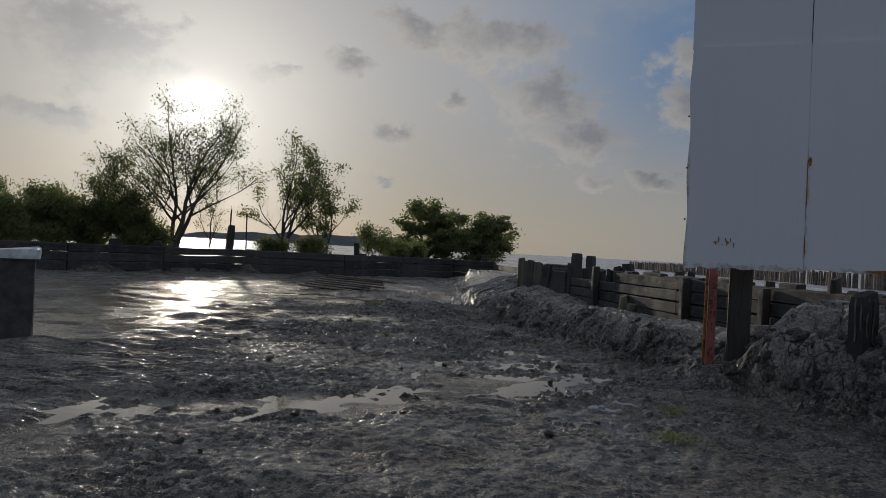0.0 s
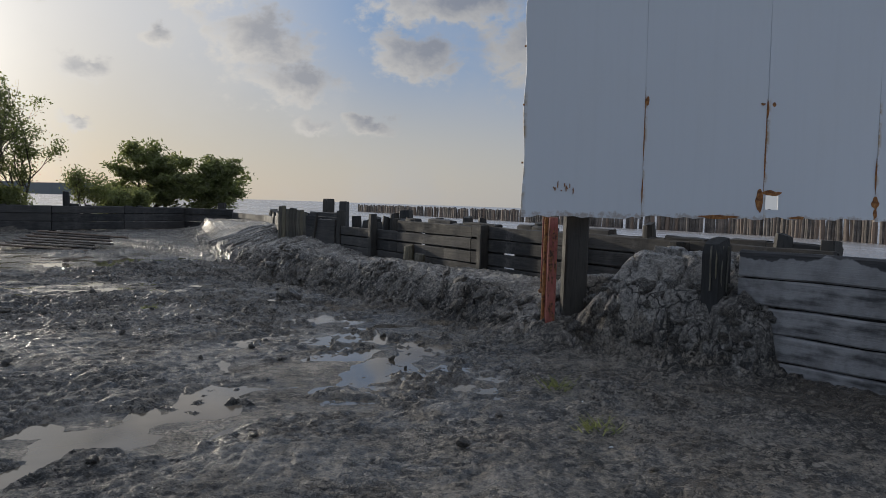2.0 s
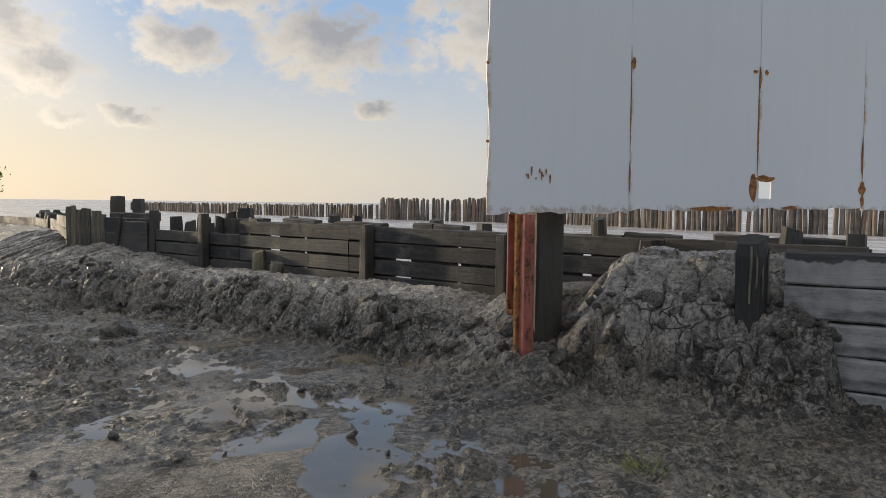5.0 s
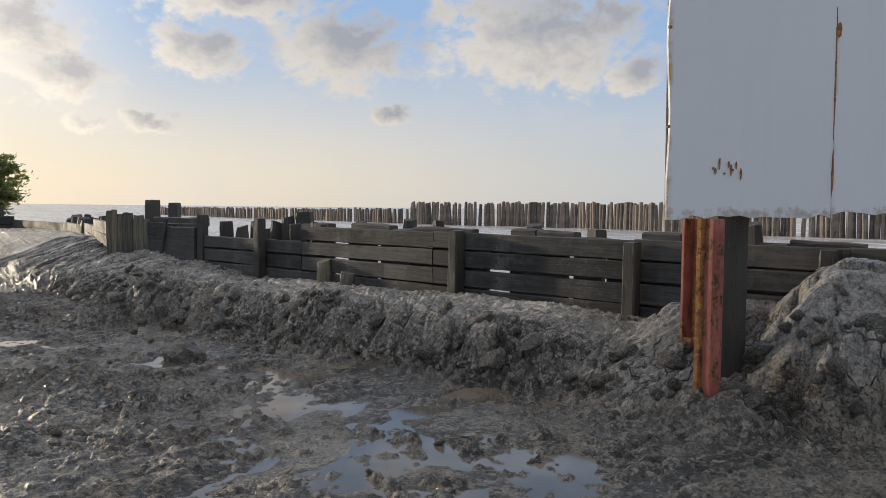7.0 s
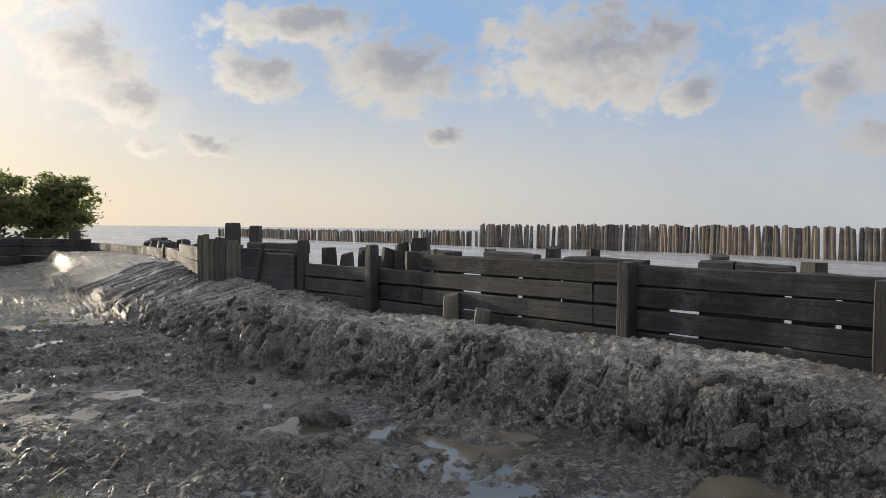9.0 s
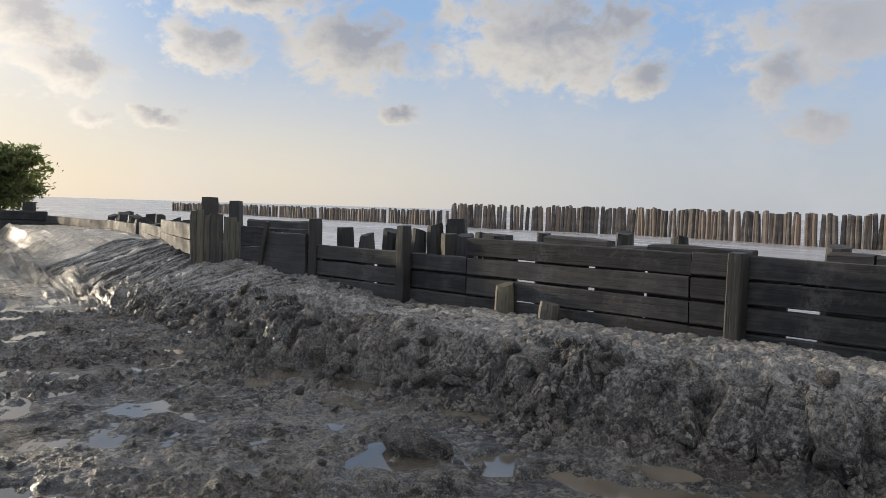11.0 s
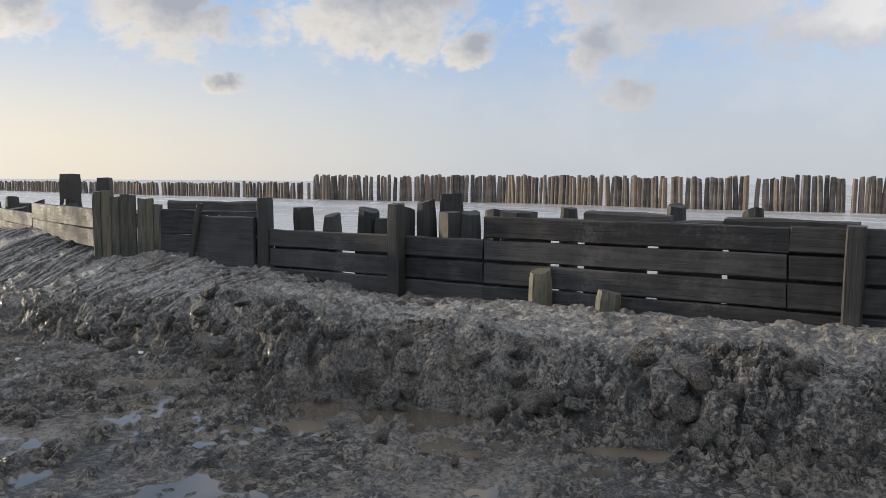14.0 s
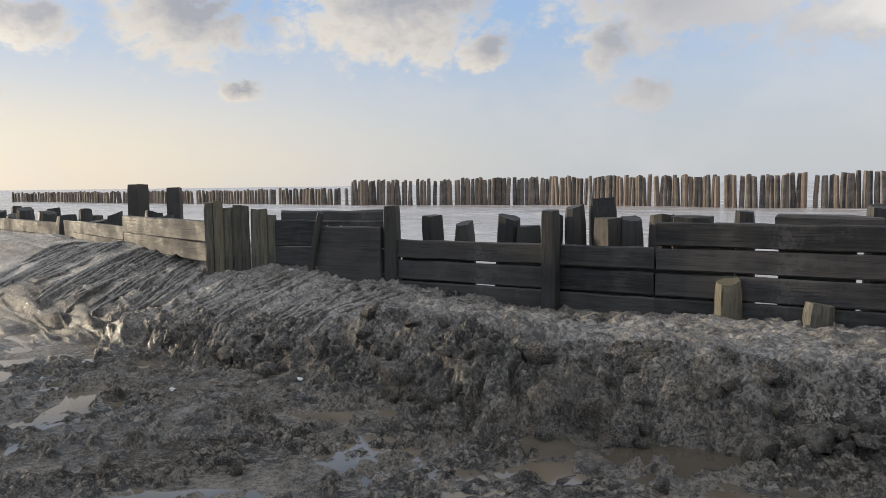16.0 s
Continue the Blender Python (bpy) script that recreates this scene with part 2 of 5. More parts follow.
def build_wood(n, bsdf, pos, axis=0, dark=(0.010, 0.0095, 0.0095), pale=(0.098, 0.090, 0.084), warm=(0.070, 0.060, 0.049), moss=0.3):
    fibres = n.noise(grain(n, pos, axis), 2.0, 5, 0.65, 0.6)
    blotch = n.noise(pos, 2.6, 4, 0.6)
    random_tone = n.add("ShaderNodeObjectInfo").outputs["Random"]
    tone = n.math("ADD", n.math("MULTIPLY", fibres, 0.42), n.math("ADD", n.math("MULTIPLY", blotch, 0.62), n.math("MULTIPLY", random_tone, 0.22)))
    col = n.mix(n.span(tone, 0.42, 0.86), dark, pale)
    col = n.mix(n.math("MULTIPLY", n.span(random_tone, 0.55, 1.0), 0.6), col, n.mix(fibres, dark, warm))
    col = n.mix(n.math("MULTIPLY", n.span(n.noise(pos, 5.5, 4, 0.7), 0.58, 0.72), moss), col, (0.07, 0.075, 0.045))
    smear = n.math("MULTIPLY", n.span(n.noise(pos, 1.5, 6, 0.72, 0.5), 0.54, 0.68), n.span(n.noise(pos, 22, 4, 0.7), 0.36, 0.60))
    col = n.mix(n.math("MULTIPLY", smear, 0.55), col, (0.135, 0.125, 0.115))
    crack = n.span(n.noise(grain(n, pos, axis), 4.2, 3, 0.5, 0.3), 0.34, 0.42, 1.0, 0.0)
    put(n, bsdf, Base_Color=n.mix(n.math("MULTIPLY", crack, 0.4), col, (0.006, 0.005, 0.005)), Roughness=n.span(blotch, 0.3, 0.7, 0.55, 0.85))
    bump(n, bsdf, n.math("SUBTRACT", n.math("ADD", fibres, n.math("MULTIPLY", blotch, 0.4)), n.math("MULTIPLY", crack, 0.4)), 0.5, 0.008)


def build_silted(n, bsdf, pos, top=False):
    """Dark planks under a dried film of grey silt; on the top plank it runs out in a wavy upper edge."""
    fibres = n.noise(grain(n, pos, 0), 2.0, 5, 0.65, 0.6)
    xyz = n.add("ShaderNodeSeparateXYZ", {0: pos}).outputs
    wave = n.noise(n.add("ShaderNodeCombineXYZ", {0: xyz[0]}).outputs[0], 1.7, 4, 0.55)
    if top:
        film = n.span(n.math("SUBTRACT", n.math("MULTIPLY", wave, 0.46), xyz[2]), 0.03, 0.05)
    else:
        film = n.span(n.math("ADD", n.noise(n.add("ShaderNodeMapping", {"Vector": pos, "Scale": (0.7, 1, 3.5)}).outputs[0], 1.3, 4, 0.6), n.math("MULTIPLY", n.noise(pos, 12, 4, 0.6), 0.12)), 0.42, 0.62)
    wood = n.mix(n.span(fibres, 0.3, 0.7), (0.026, 0.024, 0.024), (0.065, 0.060, 0.058))
    clay = n.mix(n.span(n.noise(pos, 3, 6, 0.65), 0.3, 0.7), (0.19, 0.18, 0.176), (0.35, 0.335, 0.325))
    put(n, bsdf, Base_Color=n.mix(n.math("MULTIPLY", film, 0.9), wood, clay), Roughness=n.math("MULTIPLY_ADD", film, 0.2, 0.6))
    bump(n, bsdf, n.math("ADD", fibres, n.math("MULTIPLY", film, 0.5)), 0.5, 0.01)


def build_panel(n, bsdf, pos):
    """White-painted sheet steel, chalky, with faint streaks and blistered rust specks."""
    streak = n.noise(n.add("ShaderNodeMapping", {"Vector": pos, "Scale": (7.0, 7.0, 0.35)}).outputs[0], 1.5, 5, 0.6)
    cloudy = n.noise(pos, 0.9, 4, 0.6)
    col = n.mix(n.math("MULTIPLY", n.span(streak, 0.45, 0.75), 0.14), (0.67, 0.68, 0.70), (0.55, 0.55, 0.55))
    col = n.mix(n.math("MULTIPLY", n.span(cloudy, 0.5, 0.75), 0.25), col, (0.65, 0.64, 0.62))
    speck = n.span(n.noise(pos, 24, 3, 0.6), 0.80, 0.82)
    col = n.mix(n.math("MULTIPLY", speck, 0.7), col, (0.30, 0.14, 0.06))
    xyz = n.add("ShaderNodeSeparateXYZ", {0: pos}).outputs
    run = n.math("MULTIPLY", n.span(xyz[0], 0.0, 0.045, 1.0, 0.0), n.span(xyz[2], 2.75, 2.9, 1.0, 0.0))
    run = n.math("MULTIPLY", run, n.span(n.noise(pos, 3.5, 5, 0.7), 0.42, 0.6))
    col = n.mix(n.math("MULTIPLY", run, 0.85), col, (0.40, 0.26, 0.10))
    eaten = n.math("ADD", n.span(xyz[2], 1.47, 1.60, 1.0, 0.0), n.math("MULTIPLY", n.math("SUBTRACT", n.noise(pos, 9, 5, 0.7), 0.5), 2.2))
    col = n.mix(n.math("MULTIPLY", n.span(eaten, 0.75, 1.2), 0.6), col, (0.30, 0.20, 0.12))
    put(n, bsdf, Base_Color=col, Roughness=0.55)
    bump(n, bsdf, n.noise(pos, 1.1, 3, 0.5), 0.25, 0.03)


def build_rust(n, bsdf, pos):
    a = n.noise(pos, 14, 6, 0.7)
    col = n.mix(n.span(a, 0.35, 0.55), (0.09, 0.036, 0.016), (0.30, 0.125, 0.040))
    col = n.mix(n.span(n.noise(pos, 30, 4, 0.6), 0.52, 0.66), col, (0.42, 0.21, 0.065))
    put(n, bsdf, Base_Color=col, Roughness=0.9)
    bump(n, bsdf, a, 0.8, 0.008)


def build_redlead(n, bsdf, pos):
    a = n.noise(n.add("ShaderNodeMapping", {"Vector": pos, "Scale": (3.0, 3.0, 0.8)}).outputs[0], 3.5, 6, 0.65)
    paint = n.mix(n.span(n.noise(pos, 6, 3, 0.5), 0.3, 0.7), (0.25, 0.065, 0.05), (0.34, 0.11, 0.085))
    rust = n.mix(n.span(n.noise(pos, 26, 4, 0.6), 0.4, 0.65), (0.05, 0.022, 0.012), (0.28, 0.11, 0.035))
    put(n, bsdf, Base_Color=n.mix(n.span(a, 0.47, 0.58), paint, rust), Roughness=0.75)
    bump(n, bsdf, a, 0.6, 0.006)


def build_bark(n, bsdf, pos):
    a = n.noise(grain(n, pos, 2), 1.2, 5, 0.6)
    put(n, bsdf, Base_Color=n.mix(a, (0.03, 0.024, 0.018), (0.14, 0.115, 0.09)), Roughness=0.9)
    bump(n, bsdf, a, 0.7, 0.02)


def build_leaf(n, bsdf, pos, a=(0.018, 0.036, 0.010), b=(0.070, 0.105, 0.028)):
    isl = n.add("ShaderNodeNewGeometry").outputs["Random Per Island"]
    patch = n.noise(pos, 0.8, 3, 0.5)
    col = n.mix(n.math("MULTIPLY_ADD", isl, 0.6, n.math("MULTIPLY", patch, 0.4)), a, b)
    put(n, bsdf, Base_Color=col, Roughness=0.55, Transmission_Weight=0.0, Subsurface_Weight=0.0)
    trans = n.add("ShaderNodeBsdfTranslucent", {"Color": n.mix(isl, (0.20, 0.24, 0.08), (0.40, 0.43, 0.16))})
    both = n.add("ShaderNodeMixShader", {0: 0.6, 1: bsdf.outputs[0], 2: trans.outputs[0]})
    return both


def leaf_material(name, a, b):
    mat = bpy.data.materials.new(name)
    mat.use_nodes = True
    n = Nodes(mat.node_tree)
    bsdf = n.add("ShaderNodeBsdfPrincipled")
    both = build_leaf(n, bsdf, n.add("ShaderNodeTexCoord").outputs["Object"], a, b)
    n.add("ShaderNodeOutputMaterial", {"Surface": both.outputs[0]})
    return mat


def build_concrete(n, bsdf, pos):
    a = n.noise(pos, 5, 6, 0.6)
    put(n, bsdf, Base_Color=n.mix(n.span(a, 0.3, 0.7), (0.04, 0.038, 0.036), (0.09, 0.086, 0.08)), Roughness=0.85)
    bump(n, bsdf, a, 0.5, 0.01)


def build_whitecap(n, bsdf, pos):
    a = n.noise(pos, 8, 5, 0.6)
    put(n, bsdf, Base_Color=n.mix(n.span(a, 0.3, 0.7), (0.5, 0.5, 0.5), (0.78, 0.78, 0.77)), Roughness=0.6)
    bump(n, bsdf, a, 0.3, 0.006)


def build_hill(n, bsdf, pos):
    a = n.noise(pos, 0.02, 5, 0.6)
    put(n, bsdf, Base_Color=n.mix(a, (0.10, 0.11, 0.11), (0.17, 0.18, 0.18)), Roughness=1.0)


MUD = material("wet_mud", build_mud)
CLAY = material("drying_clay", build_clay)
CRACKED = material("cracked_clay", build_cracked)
SLICK = material("smooth_clay_sheen", build_slick)
PUDDLE = material("puddle_water", build_puddle)
SEA = material("silty_sea", build_sea)
PLANK = material("tarred_plank", lambda n, b, p: build_wood(n, b, p, 0))
POST = material("weathered_post", lambda n, b, p: build_wood(n, b, p, 2, (0.016, 0.015, 0.014), (0.066, 0.061, 0.055), (0.07, 0.056, 0.038), 0.2))
STAKE = material("driftwood_stake", lambda n, b, p: build_wood(n, b, p, 2, (0.05, 0.040, 0.033), (0.31, 0.26, 0.22), (0.36, 0.21, 0.115), 0.05))
MOSSY = material("mossy_board", lambda n, b, p: build_wood(n, b, p, 2, (0.05, 0.045, 0.036), (0.20, 0.18, 0.135), (0.22, 0.18, 0.09), 0.6))
SILTED = material("silted_plank", build_silted)
SILTED_TOP = material("silted_top_plank", lambda n, b, p: build_silted(n, b, p, True))
PANEL = material("white_steel", build_panel)
RUST = material("rust", build_rust)
REDLEAD = material("red_lead_steel", build_redlead)
BARK = material("bark", build_bark)
LEAF = leaf_material("leaf_dry", (0.035, 0.042, 0.018), (0.12, 0.13, 0.055))
LEAF_DARK = leaf_material("leaf_dense", (0.045, 0.047, 0.022), (0.15, 0.152, 0.07))
WEED = leaf_material("weed", (0.02, 0.026, 0.010), (0.06, 0.07, 0.03))
CONCRETE = material("stained_concrete", build_concrete)
WHITECAP = material("white_cap_paint", build_whitecap)
HILL = material("far_shore", build_hill)

# ---- mesh helpers ----
rng = np.random.default_rng(7)


class Shape:
    """Collects vertices and faces of one mesh."""

    def __init__(self):
        self.v, self.f = [], []

    def join(self, verts, faces):
        k = len(self.v)
        self.v += [tuple(p) for p in verts]
        self.f += [tuple(i + k for i in face) for face in faces]
        return self

    def mesh(self, name, mat, smooth=False):
        me = bpy.data.meshes.new(name)
        me.from_pydata(self.v, [], self.f)
        me.materials.append(mat)
        if smooth:
            me.polygons.foreach_set("use_smooth", np.ones(len(me.polygons), bool))
        me.update()
        return me


def part(name, shape, mat, parent=None, label="", at=None, smooth=False):
    ob = new(name, shape if isinstance(shape, bpy.types.Mesh) else shape.mesh(name, mat, smooth))
    ob.parent = parent
    if at is not None:
        ob.matrix_basis = at
    if label:
        ob["label"] = label
    return ob


def thing(name, label, category, group="", kind="", at=None):
    ob = new(name)
    if at is not None:
        ob.matrix_basis = at
    return tagged(ob, label, category, group, kind)


def ring_tube(path, radii, sides=8, wobble=0.0, shape=None, seed=0, caps=True):
    """A tube along path with one radius for each point."""
    shape = shape or Shape()
    r = np.random.default_rng(seed)
    path = [Vector(p) for p in path]
    verts, faces = [], []
    ripple = 1 + wobble * (r.random(sides) - 0.5)
    for i, p in enumerate(path):
        d = (path[min(i + 1, len(path) - 1)] - path[max(i - 1, 0)]).normalized()
        side = d.orthogonal().normalized() if abs(d.z) < 0.9 else (Vector((1, 0, 0)) - d * d.x).normalized()
        up = d.cross(side)
        for k in range(sides):
            a = 2 * math.pi * k / sides
            verts.append(p + (side * math.cos(a) + up * math.sin(a)) * radii[i] * ripple[k])
    for i in range(len(path) - 1):
        for k in range(sides):
            a, b = i * sides + k, i * sides + (k + 1) % sides
            faces.append((a, b, b + sides, a + sides))
    if caps:
        faces.append(tuple(range(sides))[::-1])
        faces.append(tuple(range((len(path) - 1) * sides, len(path) * sides)))
    return shape.join(verts, faces)


def beam(length, depth, height, seed=0, segs=5, worn=0.012, bow=0.01, ragged=0.0):
    """A sawn timber along x from 0, chamfered, slightly bowed, with worn ends. y: depth, z: height, from its lower middle."""
    r = np.random.default_rng(seed)
    s = Shape()
    verts, faces = [], []
    c = worn
    prof = [(-depth / 2 + c, 0), (depth / 2 - c, 0), (depth / 2, c), (depth / 2, height - c), (depth / 2 - c, height), (-depth / 2 + c, height), (-depth / 2, height - c), (-depth / 2, c)]
    for i in range(segs + 1):
        u = i / segs
        dy, dz = bow * math.sin(math.pi * u) * (r.random() - 0.5) * 2, (r.random() - 0.5) * worn * 0.7
        for y, z in prof:
            up = z > height / 2
            verts.append((length * u + (r.random() - 0.5) * ragged * (i in (0, segs)), y + dy + (r.random() - 0.5) * worn * 0.3, z + dz + (r.random() - 0.5) * worn * (1.0 if up else 0.4)))
    for i in range(segs):
        for k in range(8):
            a, b = i * 8 + k, i * 8 + (k + 1) % 8
            faces.append((a, b, b + 8, a + 8)[::-1])
    faces += [tuple(range(8)), tuple(range(segs * 8, segs * 8 + 8))[::-1]]
    return s.join(verts, faces)


def square_post(width, depth, height, seed=0, worn=0.014):
    """A sawn post from its foot at 0 upwards, its head worn and slanting."""
    r = np.random.default_rng(seed)
    verts, faces = [], []
    c = worn
    w, d = width / 2, depth / 2
    prof = [(-w + c, -d), (w - c, -d), (w, -d + c), (w, d - c), (w - c, d), (-w + c, d), (-w, d - c), (-w, -d + c)]
    levels = [0, 0.35, 0.7, 0.93, 1.0]
    tilt = (r.random(2) - 0.5) * 0.12
    for i, u in enumerate(levels):
        shrink = 0.93 if i == 4 else 1.0
        for x, y in prof:
            verts.append((x * shrink + (r.random() - 0.5) * worn * 0.5, y * shrink + (r.random() - 0.5) * worn * 0.5, height * u + (x * tilt[0] + y * tilt[1] + (r.random() - 0.5) * worn) * (i >= 3)))
    for i in range(4):
        for k in range(8):
            a, b = i * 8 + k, i * 8 + (k + 1) % 8
            faces.append((a, b, b + 8, a + 8))
    faces += [tuple(range(8))[::-1], tuple(range(32, 40))]
    return Shape().join(verts, faces)


def round_pile(radius, height, seed=0, sides=9, lean=0.03):
    """A round timber pile from its foot at 0, slightly crooked, its head worn askew."""
    r = np.random.default_rng(seed)
    path, radii = [], []
    bend = (r.random(2) - 0.5) * lean * height
    for u in (0, 0.3, 0.6, 0.9, 1.0):
        path.append((bend[0] * u * u, bend[1] * u * (1 - u) * 3, height * u))
        radii.append(radius * (1.08 - 0.13 * u + (r.random() - 0.5) * 0.08) * (0.9 if u == 1 else 1))
    s = ring_tube(path, radii, sides, 0.25, seed=seed)
    top = len(path) * sides
    skew = (r.random(2) - 0.5) * 0.6
    for k in range(top - sides, top):
        x, y, z = s.v[k]
        s.v[k] = (x, y, z + (x - path[-1][0]) * skew[0] + (y - path[-1][1]) * skew[1] + (r.random() - 0.5) * radius * 0.15)
    return s


def lattice(ix, iy, seed):
    h = (ix.astype(np.int64) * 374761393 + iy.astype(np.int64) * 668265263 + seed * 1442695041) & 0x7FFFFFFF
    h = ((h ^ (h >> 13)) * 1274126177) & 0x7FFFFFFF
    return ((h ^ (h >> 16)) & 0xFFFF) / 65535.0


def vnoise(x, y, seed=0):
    ix, iy = np.floor(x), np.floor(y)
    fx, fy = x - ix, y - iy
    fx, fy = fx * fx * (3 - 2 * fx), fy * fy * (3 - 2 * fy)
    a, b, c, d = lattice(ix, iy, seed), lattice(ix + 1, iy, seed), lattice(ix, iy + 1, seed), lattice(ix + 1, iy + 1, seed)
    return (a + (b - a) * fx) * (1 - fy) + (c + (d - c) * fx) * fy - 0.5


def fbm(x, y, octaves=4, seed=0, gain=0.5):
    total, amp = 0.0, 1.0
    for i in range(octaves):
        total = total + amp * vnoise(x * 2 ** i + 17.3 * i, y * 2 ** i - 9.1 * i, seed + i)
        amp *= gain
    return total


def cells(x, y, seed=0):
    """Worley cells: nearest distance, gap to the second nearest, and the cell's own random number."""
    ix, iy = np.floor(x), np.floor(y)
    best, second, who = np.full(x.shape, 9.0), np.full(x.shape, 9.0), np.zeros(x.shape)
    for dx in (-1, 0, 1):
        for dy in (-1, 0, 1):
            cx, cy = ix + dx, iy + dy
            px, py = cx + lattice(cx, cy, seed), cy + lattice(cx, cy, seed + 5)
            d = np.hypot(px - x, py - y)
            closer = d < best
            second = np.where(closer, best, np.minimum(second, d))
            who = np.where(closer, lattice(cx, cy, seed + 9), who)
            best = np.where(closer, d, best)
    return best, second - best, who


def shards(x, y, seed=0):
    """Broken lumps: every cell a flat facet of its own tilt. The facet's height, the gap to its neighbour, and its random number."""
    ix, iy = np.floor(x), np.floor(y)
    best, second, who, tilt = np.full(x.shape, 9.0), np.full(x.shape, 9.0), np.zeros(x.shape), np.zeros(x.shape)
    for dx in (-1, 0, 1):
        for dy in (-1, 0, 1):
            cx, cy = ix + dx, iy + dy
            px, py = x - cx - lattice(cx, cy, seed), y - cy - lattice(cx, cy, seed + 5)
            d = np.hypot(px, py)
            closer = d < best
            second = np.where(closer, best, np.minimum(second, d))
            mine = lattice(cx, cy, seed + 9)
            who = np.where(closer, mine, who)
            tilt = np.where(closer, px * (lattice(cx, cy, seed + 13) - 0.5) + py * (lattice(cx, cy, seed + 17) - 0.5), tilt)
            best = np.where(closer, d, best)
    return tilt, second - best, who


def smooth(a, b, v):
    t = np.clip((v - a) / (b - a), 0, 1)
    return t * t * (3 - 2 * t)


# ---- ground, sea and puddles ----
SEA_Z = 0.42
CENTRE = (-6.0, 15.0)
SHORE = [(60, -60), (9, -4), (6.95, 2.0), (6.0, 7.8), (5.5, 10.0), (3.65, 19.6), (3.3, 22.0), (3.9, 28.0), (4.2, 40.0), (6.8, 52.0), (5.5, 60.0), (-2.5, 60.0), (-5.2, 37.0), (-9.2, 34.6), (-14, 28.5), (-23, 23.5), (-60, 21), (-400, 30)]
shore_angle = np.array([math.atan2(y - CENTRE[1], x - CENTRE[0]) for x, y in SHORE])
shore_reach = np.array([math.hypot(x - CENTRE[0], y - CENTRE[1]) for x, y in SHORE])


def shore_at(angle):
    """Where the shore lies from the centre, in that direction; straight between its corners."""
    k = np.clip(np.searchsorted(shore_angle, angle) - 1, 0, len(SHORE) - 2)
    pts = np.array(SHORE, float) - CENTRE
    p, q = pts[k], pts[k + 1]
    e = q - p
    ux, uy = np.cos(angle), np.sin(angle)
    cross = ux * e[..., 1] - uy * e[..., 0]
    r = (p[..., 0] * e[..., 1] - p[..., 1] * e[..., 0]) / np.where(np.abs(cross) < 1e-6, 1e-6, cross)
    return np.where((angle > shore_angle[0]) & (angle < shore_angle[-1]), r, 1e6)


def wall_x(y):
    return 3.3 + (19.8 - y) * 0.194


# y, x of the bank's toe, x of its crest, height of the crest, height at the wall's foot
BANK = np.array([(7.0, 4.55, 5.0, 0.05, 0.3), (9.6, 3.35, 3.9, 0.28, 0.40), (10.4, 3.28, 3.65, 0.36, 0.34), (11.3, 3.02, 3.36, 0.46, 0.36), (12.1, 2.82, 3.18, 0.48, 0.37), (13.0, 2.42, 2.90, 0.48, 0.37), (13.8, 2.20, 2.72, 0.47, 0.36),
                 (14.7, 1.98, 2.50, 0.46, 0.35), (15.4, 1.80, 2.32, 0.46, 0.33), (16.3, 1.40, 2.05, 0.46, 0.33), (17.2, 1.36, 1.92, 0.46, 0.31), (18.0, 1.36, 1.85, 0.45, 0.33), (18.8, 1.25, 1.72, 0.34, 0.42), (19.8, 1.05, 1.45, 0.26, 0.52), (21.0, 0.9, 1.2, 0.22, 0.70),
                 (22.0, 0.75, 1.1, 0.22, 0.82), (25.0, 0.4, 0.8, 0.22, 0.70), (40.0, 0.2, 1.2, 0.3, 0.6)])


def dents(x, y, spots):
    """How deep each place lies in a set of soft oval hollows: x, y, half length, half width, turn."""
    best = np.full(x.shape, -9.0)
    for cx, cy, a, b, turn in spots:
        c, s = math.cos(radians(turn)), math.sin(radians(turn))
        u, v = ((x - cx) * c + (y - cy) * s) / a, (-(x - cx) * s + (y - cy) * c) / b
        best = np.maximum(best, 1 - np.hypot(u, v))
    return best


PUDDLES = [(-7.3, 14.3, 3.6, 5.4, 20), (-5, 20.5, 5.2, 2.6, 10), (-11, 19, 4, 4, 0), (-1.4, 17.3, 1.2, 0.25, -5), (-0.95, 7.15, 1.1, 0.50, 12), (0.25, 8.1, 0.85, 0.34, 28), (1.0, 8.9, 0.5, 0.20, 45)]
# fingers of water that run out of the long pool
FINGERS = [(-2.98, 6.0, 0.95, 0.18, 92), (-2.5, 6.3, 0.75, 0.16, 88), (-2.05, 6.7, 0.6, 0.19, 80), (-1.5, 6.5, 0.5, 0.10, 60), (1.5, 9.9, 0.5, 0.12, 70), (1.78, 10.9, 0.4, 0.09, 75)]
